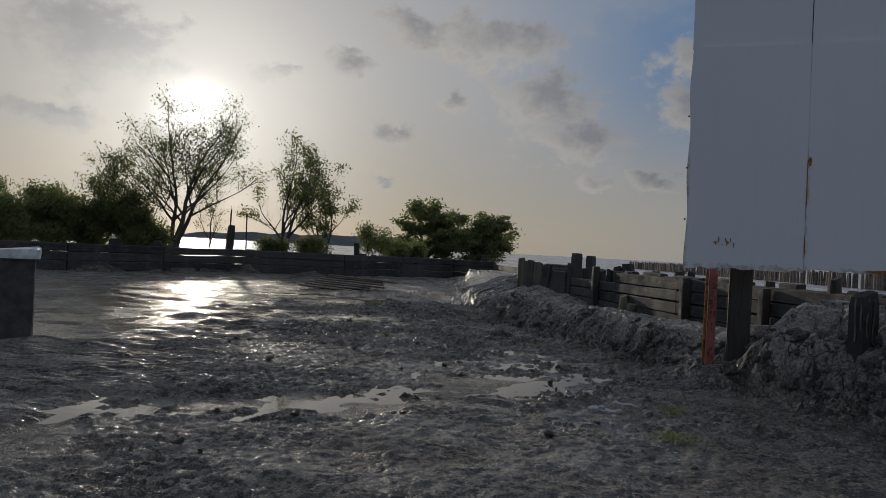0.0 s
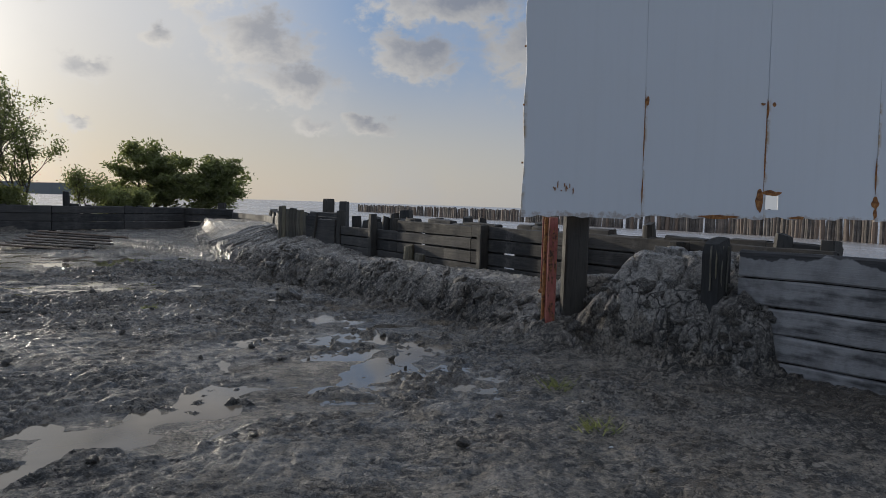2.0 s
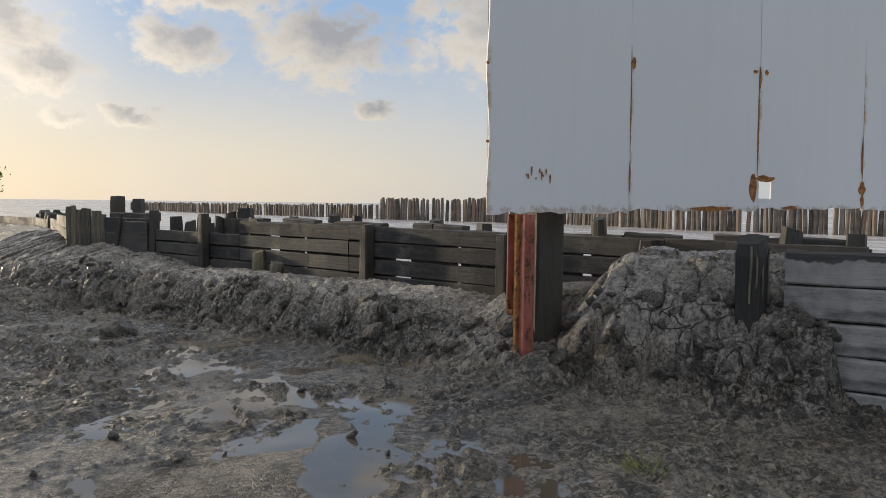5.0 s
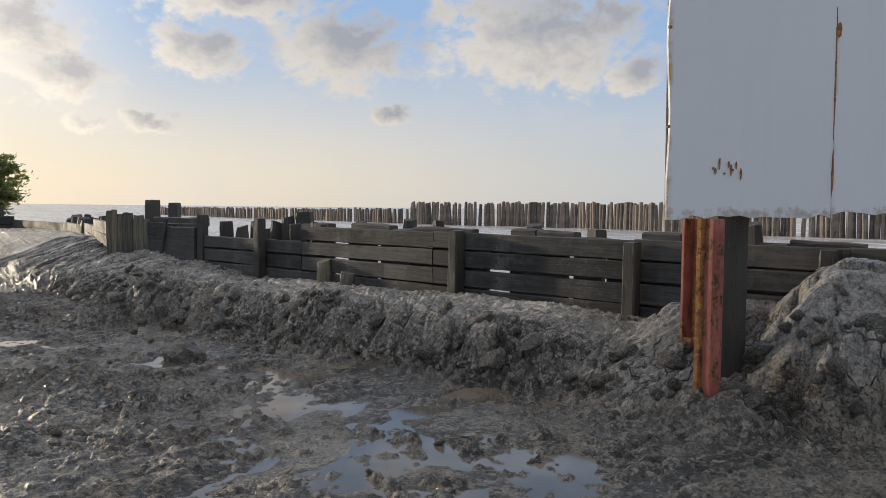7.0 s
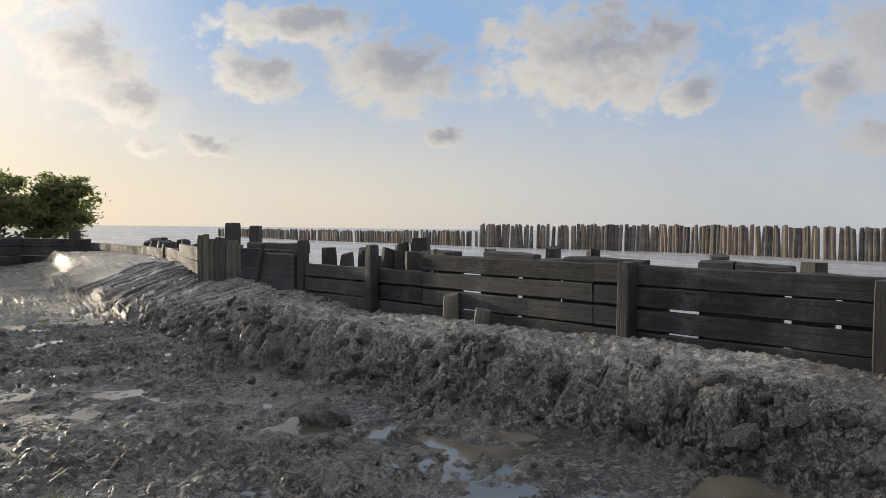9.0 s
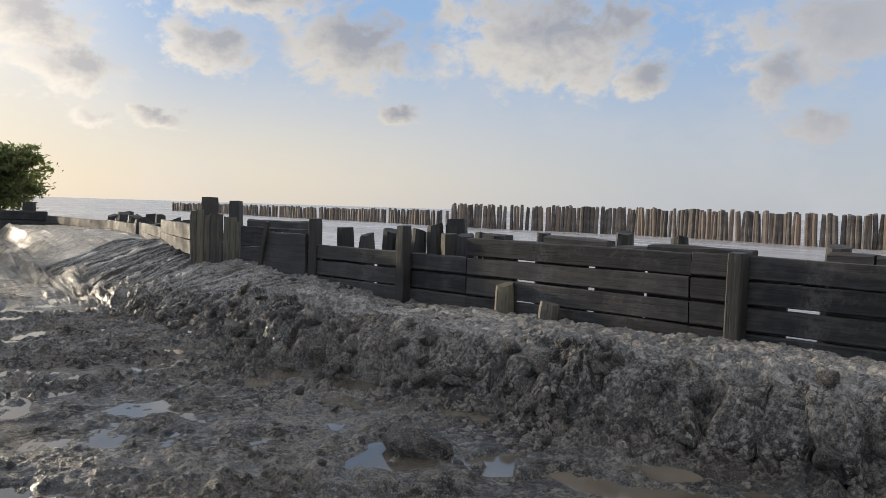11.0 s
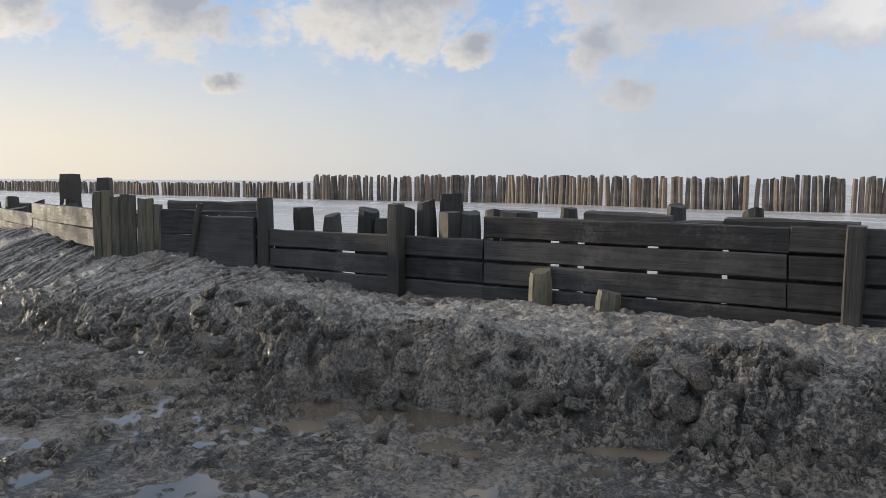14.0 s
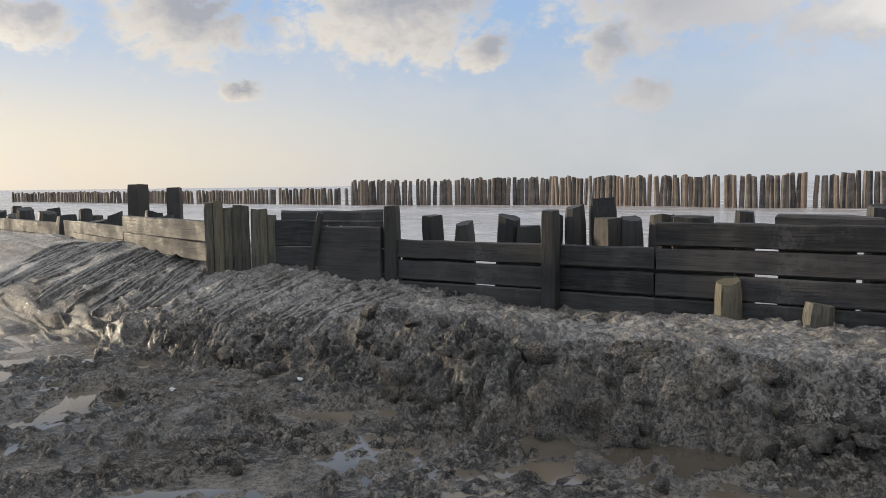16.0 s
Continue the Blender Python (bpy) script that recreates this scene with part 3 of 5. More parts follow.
# smaller pools along the foot of the bank
SMALL_POOLS = [(0.77, 13.70, 0.30, 0.13, 26), (1.23, 13.03, 0.50, 0.10, 42), (1.52, 12.65, 0.35, 0.16, -30), (1.75, 12.0, 0.24, 0.12, 10), (1.5, 11.65, 0.56, 0.08, 9), (1.85, 10.8, 0.46, 0.25, -15), (2.6, 11.05, 0.42, 0.17, 5),
               (1.05, 10.82, 0.28, 0.11, 8), (2.15, 10.05, 0.45, 0.08, 4), (3.1, 10.3, 0.42, 0.15, -65), (1.25, 10.3, 0.22, 0.10, -20), (1.45, 13.3, 0.35, 0.07, -8)]
POOLS_AHEAD = [(0.85, 17.5, 0.45, 0.14, -40), (-0.3, 16.2, 0.75, 0.12, 33), (1.0, 14.47, 0.26, 0.08, 55), (1.0, 13.5, 0.36, 0.13, 48), (1.5, 12.84, 0.22, 0.11, 20), (2.15, 12.6, 0.30, 0.18, -50), (1.5, 15.75, 0.85, 0.20, -61), (1.95, 14.1, 0.40, 0.14, -60),
               (0.3, 21.2, 0.55, 0.42, -20), (0.86, 19.86, 0.38, 0.10, -65), (0.72, 17.2, 0.22, 0.10, -40), (0.95, 16.7, 0.2, 0.1, -50), (0.0, 17.1, 0.28, 0.10, 50), (-0.22, 16.8, 0.2, 0.1, 40), (0.95, 15.95, 0.25, 0.1, -30)]
WET = [(1.2, 9.4, 2.2, 1.2, 70), (0.7, 13.6, 3.0, 1.3, 105), (0.1, 16.4, 2.4, 1.6, 120), (-0.8, 7.1, 3.0, 0.8, 20), (0.5, 20.4, 1.4, 1.6, 0), (-6, 17, 7, 6, 0), (2.4, 10.9, 1.0, 0.6, 150)]


def lumps_of(x, y, scale, seed, share=0.5):
    """Half-buried clods: rounded tops on scattered cells."""
    near, gap, who = cells(x * scale, y * scale, seed)
    return np.where(who > 1 - share, np.sqrt(np.clip(1 - (near / (0.25 + 0.3 * who)) ** 2, 0, 1)), 0.0) * (0.4 + 0.6 * who) / scale


def height(x, y):
    lumps = fbm(x * 1.7, y * 1.7, 4, 3)
    h = 0.042 + 0.034 * fbm(x * 0.45, y * 0.45, 3, 11) + 0.030 * lumps
    rough = smooth(-0.25, 0.30, fbm(x * 0.6, y * 0.6, 3, 40))
    # torn, crumbled surface
    bend_x, bend_y = 0.12 * fbm(x * 4, y * 4, 2, 57), 0.12 * fbm(x * 4, y * 4, 2, 58)
    tilt_a, gap_a, who_a = shards((x + bend_x) * 8, (y + bend_y) * 8, 101)
    tilt_b, gap_b, who_b = shards((x + bend_x) * 17, (y + bend_y) * 17, 131)
    tilt_c, gap_c, who_c = shards((x + bend_x) * 4.2, (y + bend_y) * 4.2, 161)
    torn = 0.35 - np.abs(fbm(x * 5.0, y * 6.5, 3, 97, 0.6)) * 2
    damp = smooth(-0.25, 0.25, dents(x, y, WET))
    h += (0.24 + 0.36 * rough) * (1 + 0.8 * damp) * (0.030 * fbm(x * 9, y * 9, 4, 51, 0.7) + 0.020 * torn + 0.30 * lumps_of(x, y, 8, 23, 0.25) - 0.012 + 0.07 * tilt_a + 0.030 * (who_a - 0.5) - 0.020 * smooth(0.16, 0.0, gap_a) + 0.018 * (who_b - 0.5) + 0.03 * tilt_b)
    # tracks and drag marks along the way that the mud was driven over
    h += 0.016 * np.sin((x * 0.93 - y * 0.12) * 5.5 + 2 * lumps) * smooth(0.0, 0.4, fbm(x * 0.3, y * 0.3, 2, 77))
    ragged = 0.8 * fbm(x * 1.5, y * 1.5, 4, 91, 0.6) + 0.45 * fbm(x * 5, y * 5, 3, 93, 0.6)
    pool = smooth(-0.10, 0.30, dents(x, y, PUDDLES) + 0.8 * ragged)
    small = smooth(-0.05, 0.30, dents(x, y, FINGERS + SMALL_POOLS + POOLS_AHEAD) + 0.02 + ragged * 0.42)
    # shallow wet hollows, out of which the crumbs stand
    soaked = smooth(-0.30, 0.30, dents(x, y, WET) + 0.5 * ragged) * (0.3 + 0.7 * smooth(-0.08, 0.16, fbm(x * 1.9, y * 2.6, 3, 88)))
    h -= 0.105 * pool + 0.105 * small + 0.044 * soaked
    # the dug bank before the wall
    toe, crest, top, foot = (np.interp(y, BANK[:, 0], BANK[:, k]) for k in range(1, 5))
    wav = 0.14 * fbm(y * 0.9, x * 0.25, 3, 5) + 0.10 * fbm(y * 4, x, 2, 6)
    side, seam, tint = cells(y * 2.2 + 0.5 * x, x * 2.6 - y * 0.5, 63)
    side3, seam3, tint3 = cells(y * 6.5, x * 6.5 + y, 64)
    blocky = np.maximum(smooth(0.0, 0.2, fbm(y * 0.8, x * 0.2, 2, 65)) * 0.7, smooth(13.5, 13.0, y))
    on_mound = smooth(18.0, 18.9, y)
    blocky = blocky * (1 - on_mound)
    across = x - wav - 0.22 * (tint - 0.5) * blocky - 0.07 * (tint3 - 0.5)
    slope = (across - toe) / np.maximum(crest - toe, 0.1)
    rise = smooth(0.0, 0.95, slope) * 0.45 + 0.55 * np.clip(slope, 0, 1)
    wall = wall_x(y)
    back = np.clip((x - crest) / np.maximum(wall - crest, 0.2), 0, 1)
    bank = (top * (1 - back) + foot * back) * rise
    face = 4 * rise * (1 - rise)
    ahead = smooth(0.32, 0.0, back)
    bank += rise * ahead * (0.10 * (tint - 0.5) * blocky + 0.045 * (tint3 - 0.5) * (1 - on_mound))
    bank -= rise * ahead * (0.08 * smooth(0.09, 0.0, seam) * blocky + 0.03 * smooth(0.12, 0.0, seam3) * (0.3 + blocky) * (1 - on_mound))
    # spade-cut faces with slanting scores
    bank += 0.016 * face * np.sin((y * 0.9 - x * 0.75) * 60 + 6 * tint) * blocky * (tint > 0.35)
    crumb = (rise * (1 - 0.75 * blocky) * ahead + 0.05 * rise + 0.5 * face * (1 - blocky)) * (1 - 0.85 * on_mound * smooth(0.4, 0.9, rise))
    bank += crumb * (0.10 * fbm(x * 1.6, y * 1.6, 3, 31) + 0.035 * fbm(x * 9, y * 9, 4, 33, 0.68) + (0.4 + 0.6 * rough) * (0.20 * tilt_c + 0.07 * (who_c - 0.5) - 0.05 * smooth(0.12, 0.0, gap_c)) + 0.08 * tilt_a + 0.035 * (who_a - 0.5) - 0.02 * smooth(0.14, 0.0, gap_a) + 0.02 * (who_b - 0.5))
    # the shelf behind the crest lies in thin trodden layers
    shelf = smooth(0.0, 0.25, back) * rise * (1 - on_mound)
    bank += shelf * (0.020 * fbm(x * 9, y * 3.5, 3, 35, 0.6) + 0.020 * np.floor(3 * (0.5 + fbm(x * 1.6, y * 0.8, 3, 36))) + 0.06 * tilt_c * (who_c > 0.4) - 0.02 * smooth(0.08, 0.0, gap_c) + 0.06 * tilt_a * (who_a > 0.6))
    # crumbs fallen before the toe
    apron = smooth(-1.3, 0.0, slope) * (1 - rise) * (1 - 0.7 * on_mound)
    bank += apron * (1 - small) * (0.025 + 0.45 * lumps_of(x + 1.7, y, 7.5, 29, 0.3) + 0.10 * tilt_a + 0.06 * (who_a - 0.4) + 0.05 * (who_b - 0.4) + 0.04 * fbm(x * 11, y * 11, 3, 39, 0.65))
    # raked furrows on the tall mound by the corner
    mound = smooth(17.6, 18.8, y + 0.25 * fbm(x * 2, y * 2, 2, 61)) * (1 - smooth(30, 36, y)) * smooth(0.25, 0.6, rise)
    swing = 1.1 * fbm(x * 0.55, y * 0.7, 3, 8)
    bank += mound * (0.06 * (np.sqrt(np.abs(np.sin((y - 0.12 * x) * 7.0 + 5 * swing))) - 0.7) + 0.016 * np.sin((y - 0.12 * x) * 62 + 9 * swing) + 0.05 * fbm(x * 6, y * 6, 3, 84, 0.6) * smooth(0.0, 0.2, fbm(x * 0.8, y * 0.8, 2, 83)))
    live = smooth(6.8, 7.6, y) * (1 - smooth(36, 42, y))
    bank = bank * live
    # the cracked heap under the hoarding, steep towards the open ground
    side2, seam2, tint2 = cells(x * 2.9 + 0.6 * y + 0.3 * fbm(x * 4, y * 4, 2, 75), y * 2.9 + 0.3 * fbm(x * 4, y * 4, 2, 76), 71)
    side4, seam4, tint4 = cells(x * 6 + y, y * 6, 72)
    go, off = (x - 4.52) * -0.407 + (y - 7.3) * 0.913, (x - 4.52) * 0.913 + (y - 7.3) * 0.407
    off = off - 0.16 * (tint2 - 0.5) - 0.06 * (tint4 - 0.5) - 0.35 * fbm(go * 1.1, off * 0.3, 3, 14)
    heap = (0.64 * smooth(-0.10, 0.26, off) + 0.45 * smooth(0.12, 0.85, off)) * smooth(-0.08, 0.14, go + 0.06 * tint4) * (1 - 0.62 * smooth(1.75, 2.55, go + 0.2 * tint2))
    heap += smooth(0.02, 0.2, heap) * (0.12 * (tint2 - 0.5) - 0.13 * smooth(0.07, 0.0, seam2) - 0.045 * smooth(0.10, 0.0, seam4) + 0.05 * fbm(x * 5, y * 5, 4, 15, 0.6))
    heap = heap * smooth(6.9, 7.2, y) * smooth(10.6, 9.9, y)
    # a slab of cracked clay slid down beside the steel post
    slid = (0.06 + 0.66 * np.clip((x - 3.12 + 0.05 * fbm(y * 5, x, 2, 45)) / 1.02, -0.4, 1)) * smooth(9.55, 9.75, y) * smooth(10.75, 10.5, y + 0.35 * (x - 3.6)) * smooth(3.0, 3.1, x)
    slid += smooth(0.02, 0.15, slid) * (0.012 * np.sin((x * 0.45 + y) * 55) - 0.06 * smooth(0.06, 0.0, seam2) - 0.02 * smooth(0.08, 0.0, seam4) + 0.05 * (tint2 - 0.5))
    # clods piled round the steel post's foot
    piled = 0.27 * smooth(0.62, 0.08, np.hypot(x - 3.48, y - 9.42)) + 0.12 * tilt_a + 0.08 * tilt_c
    piled = piled * smooth(0.70, 0.55, np.hypot(x - 3.48, y - 9.42))
    h = np.maximum(np.maximum(h + bank, heap), np.maximum(slid, piled))
    # the far dike
    dx, dy = x - CENTRE[0], y - CENTRE[1]
    reach, edge = np.hypot(dx, dy), shore_at(np.arctan2(dy, dx))
    inner = edge - reach
    far = smooth(21, 26, y) * smooth(2.5, 0.6, x)
    far = np.maximum(far, smooth(-9, -13, x) * smooth(15, 20, y))
    h = np.maximum(h, far * (0.72 + 0.12 * fbm(x * 0.8, y * 0.8, 3, 19)) * smooth(0.95, 0.6, inner))
    # beyond the walls the bottom falls away under the sea
    return np.where(inner < 0.25, h - (h + 1.2) * smooth(0.15, -0.35, inner), h)


def spread(lo, hi, step, out_lo, out_hi):
    """Grid lines: even between lo and hi, ever wider beyond."""
    mid = list(np.arange(lo, hi + 1e-6, step))
    s, v, up = step, hi, []
    while v < out_hi:
        s *= 1.12
        v += s
        up.append(v)
    s, v, down = step, lo, []
    while v > out_lo:
        s *= 1.12
        v -= s
        down.append(v)
    return np.array(down[::-1] + mid + up)


def grid_mesh(name, xs, ys, zfun, mat):
    X, Y = np.meshgrid(xs, ys)
    Z = zfun(X, Y)
    nx, ny = len(xs), len(ys)
    me = bpy.data.meshes.new(name)
    me.vertices.add(nx * ny)
    me.vertices.foreach_set("co", np.stack([X, Y, Z], -1).ravel())
    i = np.arange(nx * ny).reshape(ny, nx)
    quads = np.stack([i[:-1, :-1], i[:-1, 1:], i[1:, 1:], i[1:, :-1]], -1).reshape(-1)
    count = (nx - 1) * (ny - 1)
    me.loops.add(count * 4)
    me.loops.foreach_set("vertex_index", quads)
    me.polygons.add(count)
    me.polygons.foreach_set("loop_start", np.arange(count) * 4)
    me.polygons.foreach_set("use_smooth", np.ones(count, bool))
    me.materials.append(mat)
    me.update(calc_edges=True)
    me.validate()
    return me


xs, ys = spread(-2.4, 4.8, 0.018, -4000, 4000), spread(4.2, 20.6, 0.018, -4000, 4000)
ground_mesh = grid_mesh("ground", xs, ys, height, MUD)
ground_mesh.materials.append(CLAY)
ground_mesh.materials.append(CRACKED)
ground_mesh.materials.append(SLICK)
co = np.empty(len(ground_mesh.vertices) * 3)
ground_mesh.vertices.foreach_get("co", co)
co = co.reshape(len(ys), len(xs), 3)[:-1, :-1].reshape(-1, 3)
# the lower face stays dark mud: its shade is put into the colour
dug = (co[:, 0] > 0.2) & (co[:, 1] > 6.5) & (co[:, 1] < 30) & (co[:, 2] > 0.27 + 0.40 * fbm(co[:, 0] * 3, co[:, 1] * 3, 4, 55, 0.6))
split = dug & (co[:, 1] < 10.55 - 0.35 * (co[:, 0] - 3.6)) & (co[:, 0] > 3.0)
# shelf and mound take the paler clay, with sky sheen in its colour
trodden = dug & ~split & (co[:, 0] > np.interp(co[:, 1], BANK[:, 0], BANK[:, 2]) + 0.25 * fbm(co[:, 0] * 2, co[:, 1] * 2, 3, 59) + np.where(co[:, 1] > 18.4, 0.3, 0.0))
ground_mesh.polygons.foreach_set("material_index", np.where(trodden, 3, dug.astype(np.int32) + split))
ground = tagged(new("ground", ground_mesh), "dark grey wet churned mud with a dug bank", "ground", kind="structure")


def make_sea():
    angles = np.unique(np.concatenate([np.linspace(shore_angle[0], shore_angle[-1], 260), shore_angle]))
    angles = np.clip(angles, shore_angle[0] + 1e-4, shore_angle[-1] - 1e-4)
    start = shore_at(angles)
    steps = np.concatenate([[0], np.geomspace(0.3, 4500, 90)])
    verts, faces = [], []
    for a, r0 in zip(angles, start):
        for s in steps:
            x, y = CENTRE[0] + (r0 + s) * math.cos(a), CENTRE[1] + (r0 + s) * math.sin(a)
            verts.append((x, y, SEA_Z))
    v = np.array(verts)
    fade = np.exp(-np.hypot(v[:, 0], v[:, 1]) / 120)
    v[:, 2] += fade * 0.10 * fbm(v[:, 0] * 0.35, v[:, 1] * 0.12, 3, 66)
    n = len(steps)
    faces = [(i * n + j, i * n + j + 1, (i + 1) * n + j + 1, (i + 1) * n + j) for i in range(len(angles) - 1) for j in range(n - 1)]
    s = Shape()
    s.v, s.f = [tuple(p) for p in v], faces
    return tagged(new("water_sea", s.mesh("water_sea", SEA, True)), "pale grey-brown silty sea with light chop", "sea", kind="structure")


make_sea()


def make_puddles():
    me = grid_mesh("water_puddles", np.linspace(-16, 3.9, 120), np.linspace(2, 30, 160), lambda x, y: 0.0 + (0.001 + 0.005 * smooth(-2.5, -4.5, x)) * fbm(x * 2.2, y * 2.2, 2, 44), PUDDLE)
    return tagged(new("water_puddles", me), "still muddy rainwater lying in hollows of the mud", "puddle", kind="structure")


make_puddles()

# ---- timber sea wall ----


def along(p, q):
    """The pose at p whose x axis runs level towards q, and the distance."""
    d = Vector(q) - Vector(p)
    return Matrix.Translation(p) @ Matrix.Rotation(math.atan2(d.y, d.x), 4, "Z"), Vector((d.x, d.y)).length


def wall_point(y, z=0.0, off=0.0):
    return (wall_x(y) + off, y, z)


ROWS_Z = [0.20, 0.545, 0.775, 0.995]   # lower edges of the plank rows
ROW_H = [0.32, 0.205, 0.195, 0.205]


def plank_run(parent, p, q, rows, seed, mat=PLANK, depth=0.06):
    m, length = along(p, q)
    for k, (z, h) in enumerate(rows):
        ob = part("plank", beam(length - 0.012, depth, h, seed + k, 6, 0.010, 0.012, 0.02), mat, parent, at=m @ pose(0.006, (k % 2) * 0.006, z, 0, (((seed * 7 + k * 3) % 5) - 2) * 0.12, 0))


def sea_wall_middle():
    wall = thing("sea_wall", "dark tarred timber sea wall of horizontal planks on square posts", "sea wall")
    # sections from the corner box towards the hoarding; the first two lack the top plank
    cuts = [19.55, 17.66, 16.75, 14.08, 11.35, 9.4, 7.6]
    for i, (a, b) in enumerate(zip(cuts[:-1], cuts[1:])):
        n_rows = 3 if i < 2 else 4
        plank_run(wall, wall_point(a), wall_point(b), list(zip(ROWS_Z, ROW_H))[:n_rows], 100 + 10 * i)
    for k, (y, top, w) in enumerate([(17.68, 1.30, 0.15), (13.6, 1.22, 0.17), (11.3, 1.17, 0.14), (9.5, 1.18, 0.16)]):
        part("post", square_post(w, 0.14, top - 0.1, 40 + k), POST, wall, at=pose(*wall_point(y, 0.1, -0.11), 0, 0, 11))
    # boards behind, that close most of the joints but leave slots
    slots = [(15.78, 16.12), (15.12, 15.22), (14.55, 14.6), (12.95, 13.28), (12.1, 12.18), (11.7, 11.76), (18.35, 18.62), (10.2, 10.4)]
    edge = 19.5
    k = 0
    for a, b in sorted(slots, reverse=True) + [(7.6, 7.6)]:
        while edge - b > 0.02:
            w = min(0.9, edge - b)
            m, length = along(wall_point(edge, 0, 0.075), wall_point(edge - w, 0, 0.075))
            top = 1.16 if edge < 16.8 else 0.93
            part("backing_board", beam(length, 0.05, top - 0.15 + 0.03 * math.sin(k * 2.3), 300 + k, 3, 0.008, 0.004), PLANK, wall, at=m @ pose(0, 0, 0.15))
            edge -= w
            k += 1
        edge = a
    # a second skin a little higher, its top uneven
    edge = 16.7
    k = 0
    while edge > 8.0:
        w = [0.35, 0.5, 0.8, 0.42, 1.0, 0.6][k % 6]
        m, length = along(wall_point(edge, 0, 0.22), wall_point(edge - w, 0, 0.22))
        top = [1.25, 1.19, 1.27, 1.21, 1.24, 1.17, 1.26][k % 7]
        part("capping_board", beam(length * 0.97, 0.16, 0.20, 340 + k, 3, 0.018, 0.006, 0.03), PLANK, wall, at=m @ pose(0, 0, top - 0.20, 0, (k % 3 - 1) * 0.6, 0))
        edge -= w
        k += 1
    return wall


sea_wall_middle()


def short_piles():
    """Worn sheet piles and round piles that stand up behind the low part of the wall."""
    k = 0
    for y, top, r, off in [(19.2, 1.22, 0.10, 0.30), (18.9, 1.14, 0.11, 0.32), (18.45, 1.22, 0.13, 0.3), (18.15, 1.12, 0.12, 0.34), (17.95, 1.24, 0.1, 0.28), (17.78, 1.32, 0.11, 0.5), (17.3, 1.22, 0.12, 0.3),
                           (17.05, 1.22, 0.13, 0.28), (16.85, 1.25, 0.13, 0.28), (16.62, 1.24, 0.13, 0.3), (15.2, 1.33, 0.11, 0.5), (14.5, 1.3, 0.1, 0.5), (17.5, 1.4, 0.12, 0.62), (16.2, 1.28, 0.1, 0.6), (13.2, 1.3, 0.12, 0.6), (12.2, 1.27, 0.1, 0.5),
                           (10.25, 1.38, 0.10, 0.25), (8.35, 1.34, 0.10, 0.1), (7.7, 1.3, 0.1, 0.15), (6.7, 1.28, 0.1, 0.3)]:
        shape = round_pile(r, top + 0.6, 500 + k) if k % 3 else square_post(r * 2.1, r * 1.5, top + 0.6, 500 + k)
        ob = part("timber_post", shape, POST, None, at=pose(*wall_point(y, -0.6, off), (k * 37 % 7 - 3) * 0.7, (k * 53 % 7 - 3) * 0.7, k * 41))
        tagged(ob, "short dark weathered timber post behind the sea wall", "post", "posts behind the sea wall")
        k += 1


short_piles()


def stub(x, y, top, r, seed, label):
    ob = part("post_stub", round_pile(r, top + 0.1, seed, 10, 0.05), MOSSY, at=pose(x, y, -0.1, 2, -2, seed * 30))
    tagged(ob, label, "post", "stubs before the sea wall")


stub(3.92, 16.14, 0.72, 0.105, 601, "short yellowed round timber stub in the mud bank")
stub(3.90, 15.42, 0.60, 0.105, 602, "broken round timber stub in the mud bank")


def corner_box():
    """The corner where the wall steps back: upright boards round a post, a plank front with a slanting strut."""
    wall = thing("sea_wall", "timber corner bulkhead of upright boards, mossy at its edge", "sea wall")
    p, q = (2.80, 20.95, 0), (3.35, 19.6, 0)
    m, length = along(p, q)
    for k, (z, h) in enumerate([(0.3, 0.28), (0.59, 0.27), (0.87, 0.3)]):
        part("plank", beam(length, 0.07, h, 620 + k, 5, 0.012), PLANK, wall, at=m @ pose(0, 0, z))
    part("top_plank", beam(length * 0.98, 0.09, 0.17, 625, 5, 0.016), PLANK, wall, at=m @ pose(0.02, 0.12, 1.10, 0, -0.6, 0))
    part("panel_board", beam(0.78, 0.06, 0.78, 626, 4, 0.015), PLANK, wall, at=m @ pose(length - 0.86, -0.09, 0.33))
    part("strut", beam(0.85, 0.05, 0.07, 627, 4, 0.012), POST, wall, at=m @ pose(0.52, -0.14, 0.42, 0, -78, 0))
    part("corner_post", square_post(0.15, 0.15, 1.28, 628), POST, wall, at=m @ pose(length + 0.02, -0.02, 0.05))
    for k in range(8):
        u = k / 7
        x, y = 2.77 - 0.56 * u, 20.98 + 0.42 * u
        part("upright_board", square_post(0.105, 0.06, [1.13, 1.2, 1.2, 1.24, 1.25, 1.22, 1.3, 1.28][k], 630 + k), MOSSY, wall, at=pose(x, y + 0.018 * (k % 2), 0.1, 0, (k % 3 - 1) * 0.35, -38 + 6 * (k % 2)))
    return wall


corner_box()


def far_wall():
    """The wall beyond the corner, low planks and worn piles, out to the bush."""
    wall = thing("sea_wall", "low timber sea wall running on beside the mud mound", "sea wall")
    pts = [(2.22, 21.42), (2.6, 24.4), (3.1, 28.0), (3.3, 32.0), (2.6, 37.5)]
    for i, (p, q) in enumerate(zip(pts[:-1], pts[1:])):
        plank_run(wall, (*p, 0), (*q, 0), [[(0.70, 0.22), (0.93, 0.24)], [(0.58, 0.22), (0.81, 0.2)], [(0.48, 0.22), (0.71, 0.24)], [(0.45, 0.22), (0.68, 0.24)]][i], 700 + 10 * i, depth=0.09)
    return wall


far_wall()


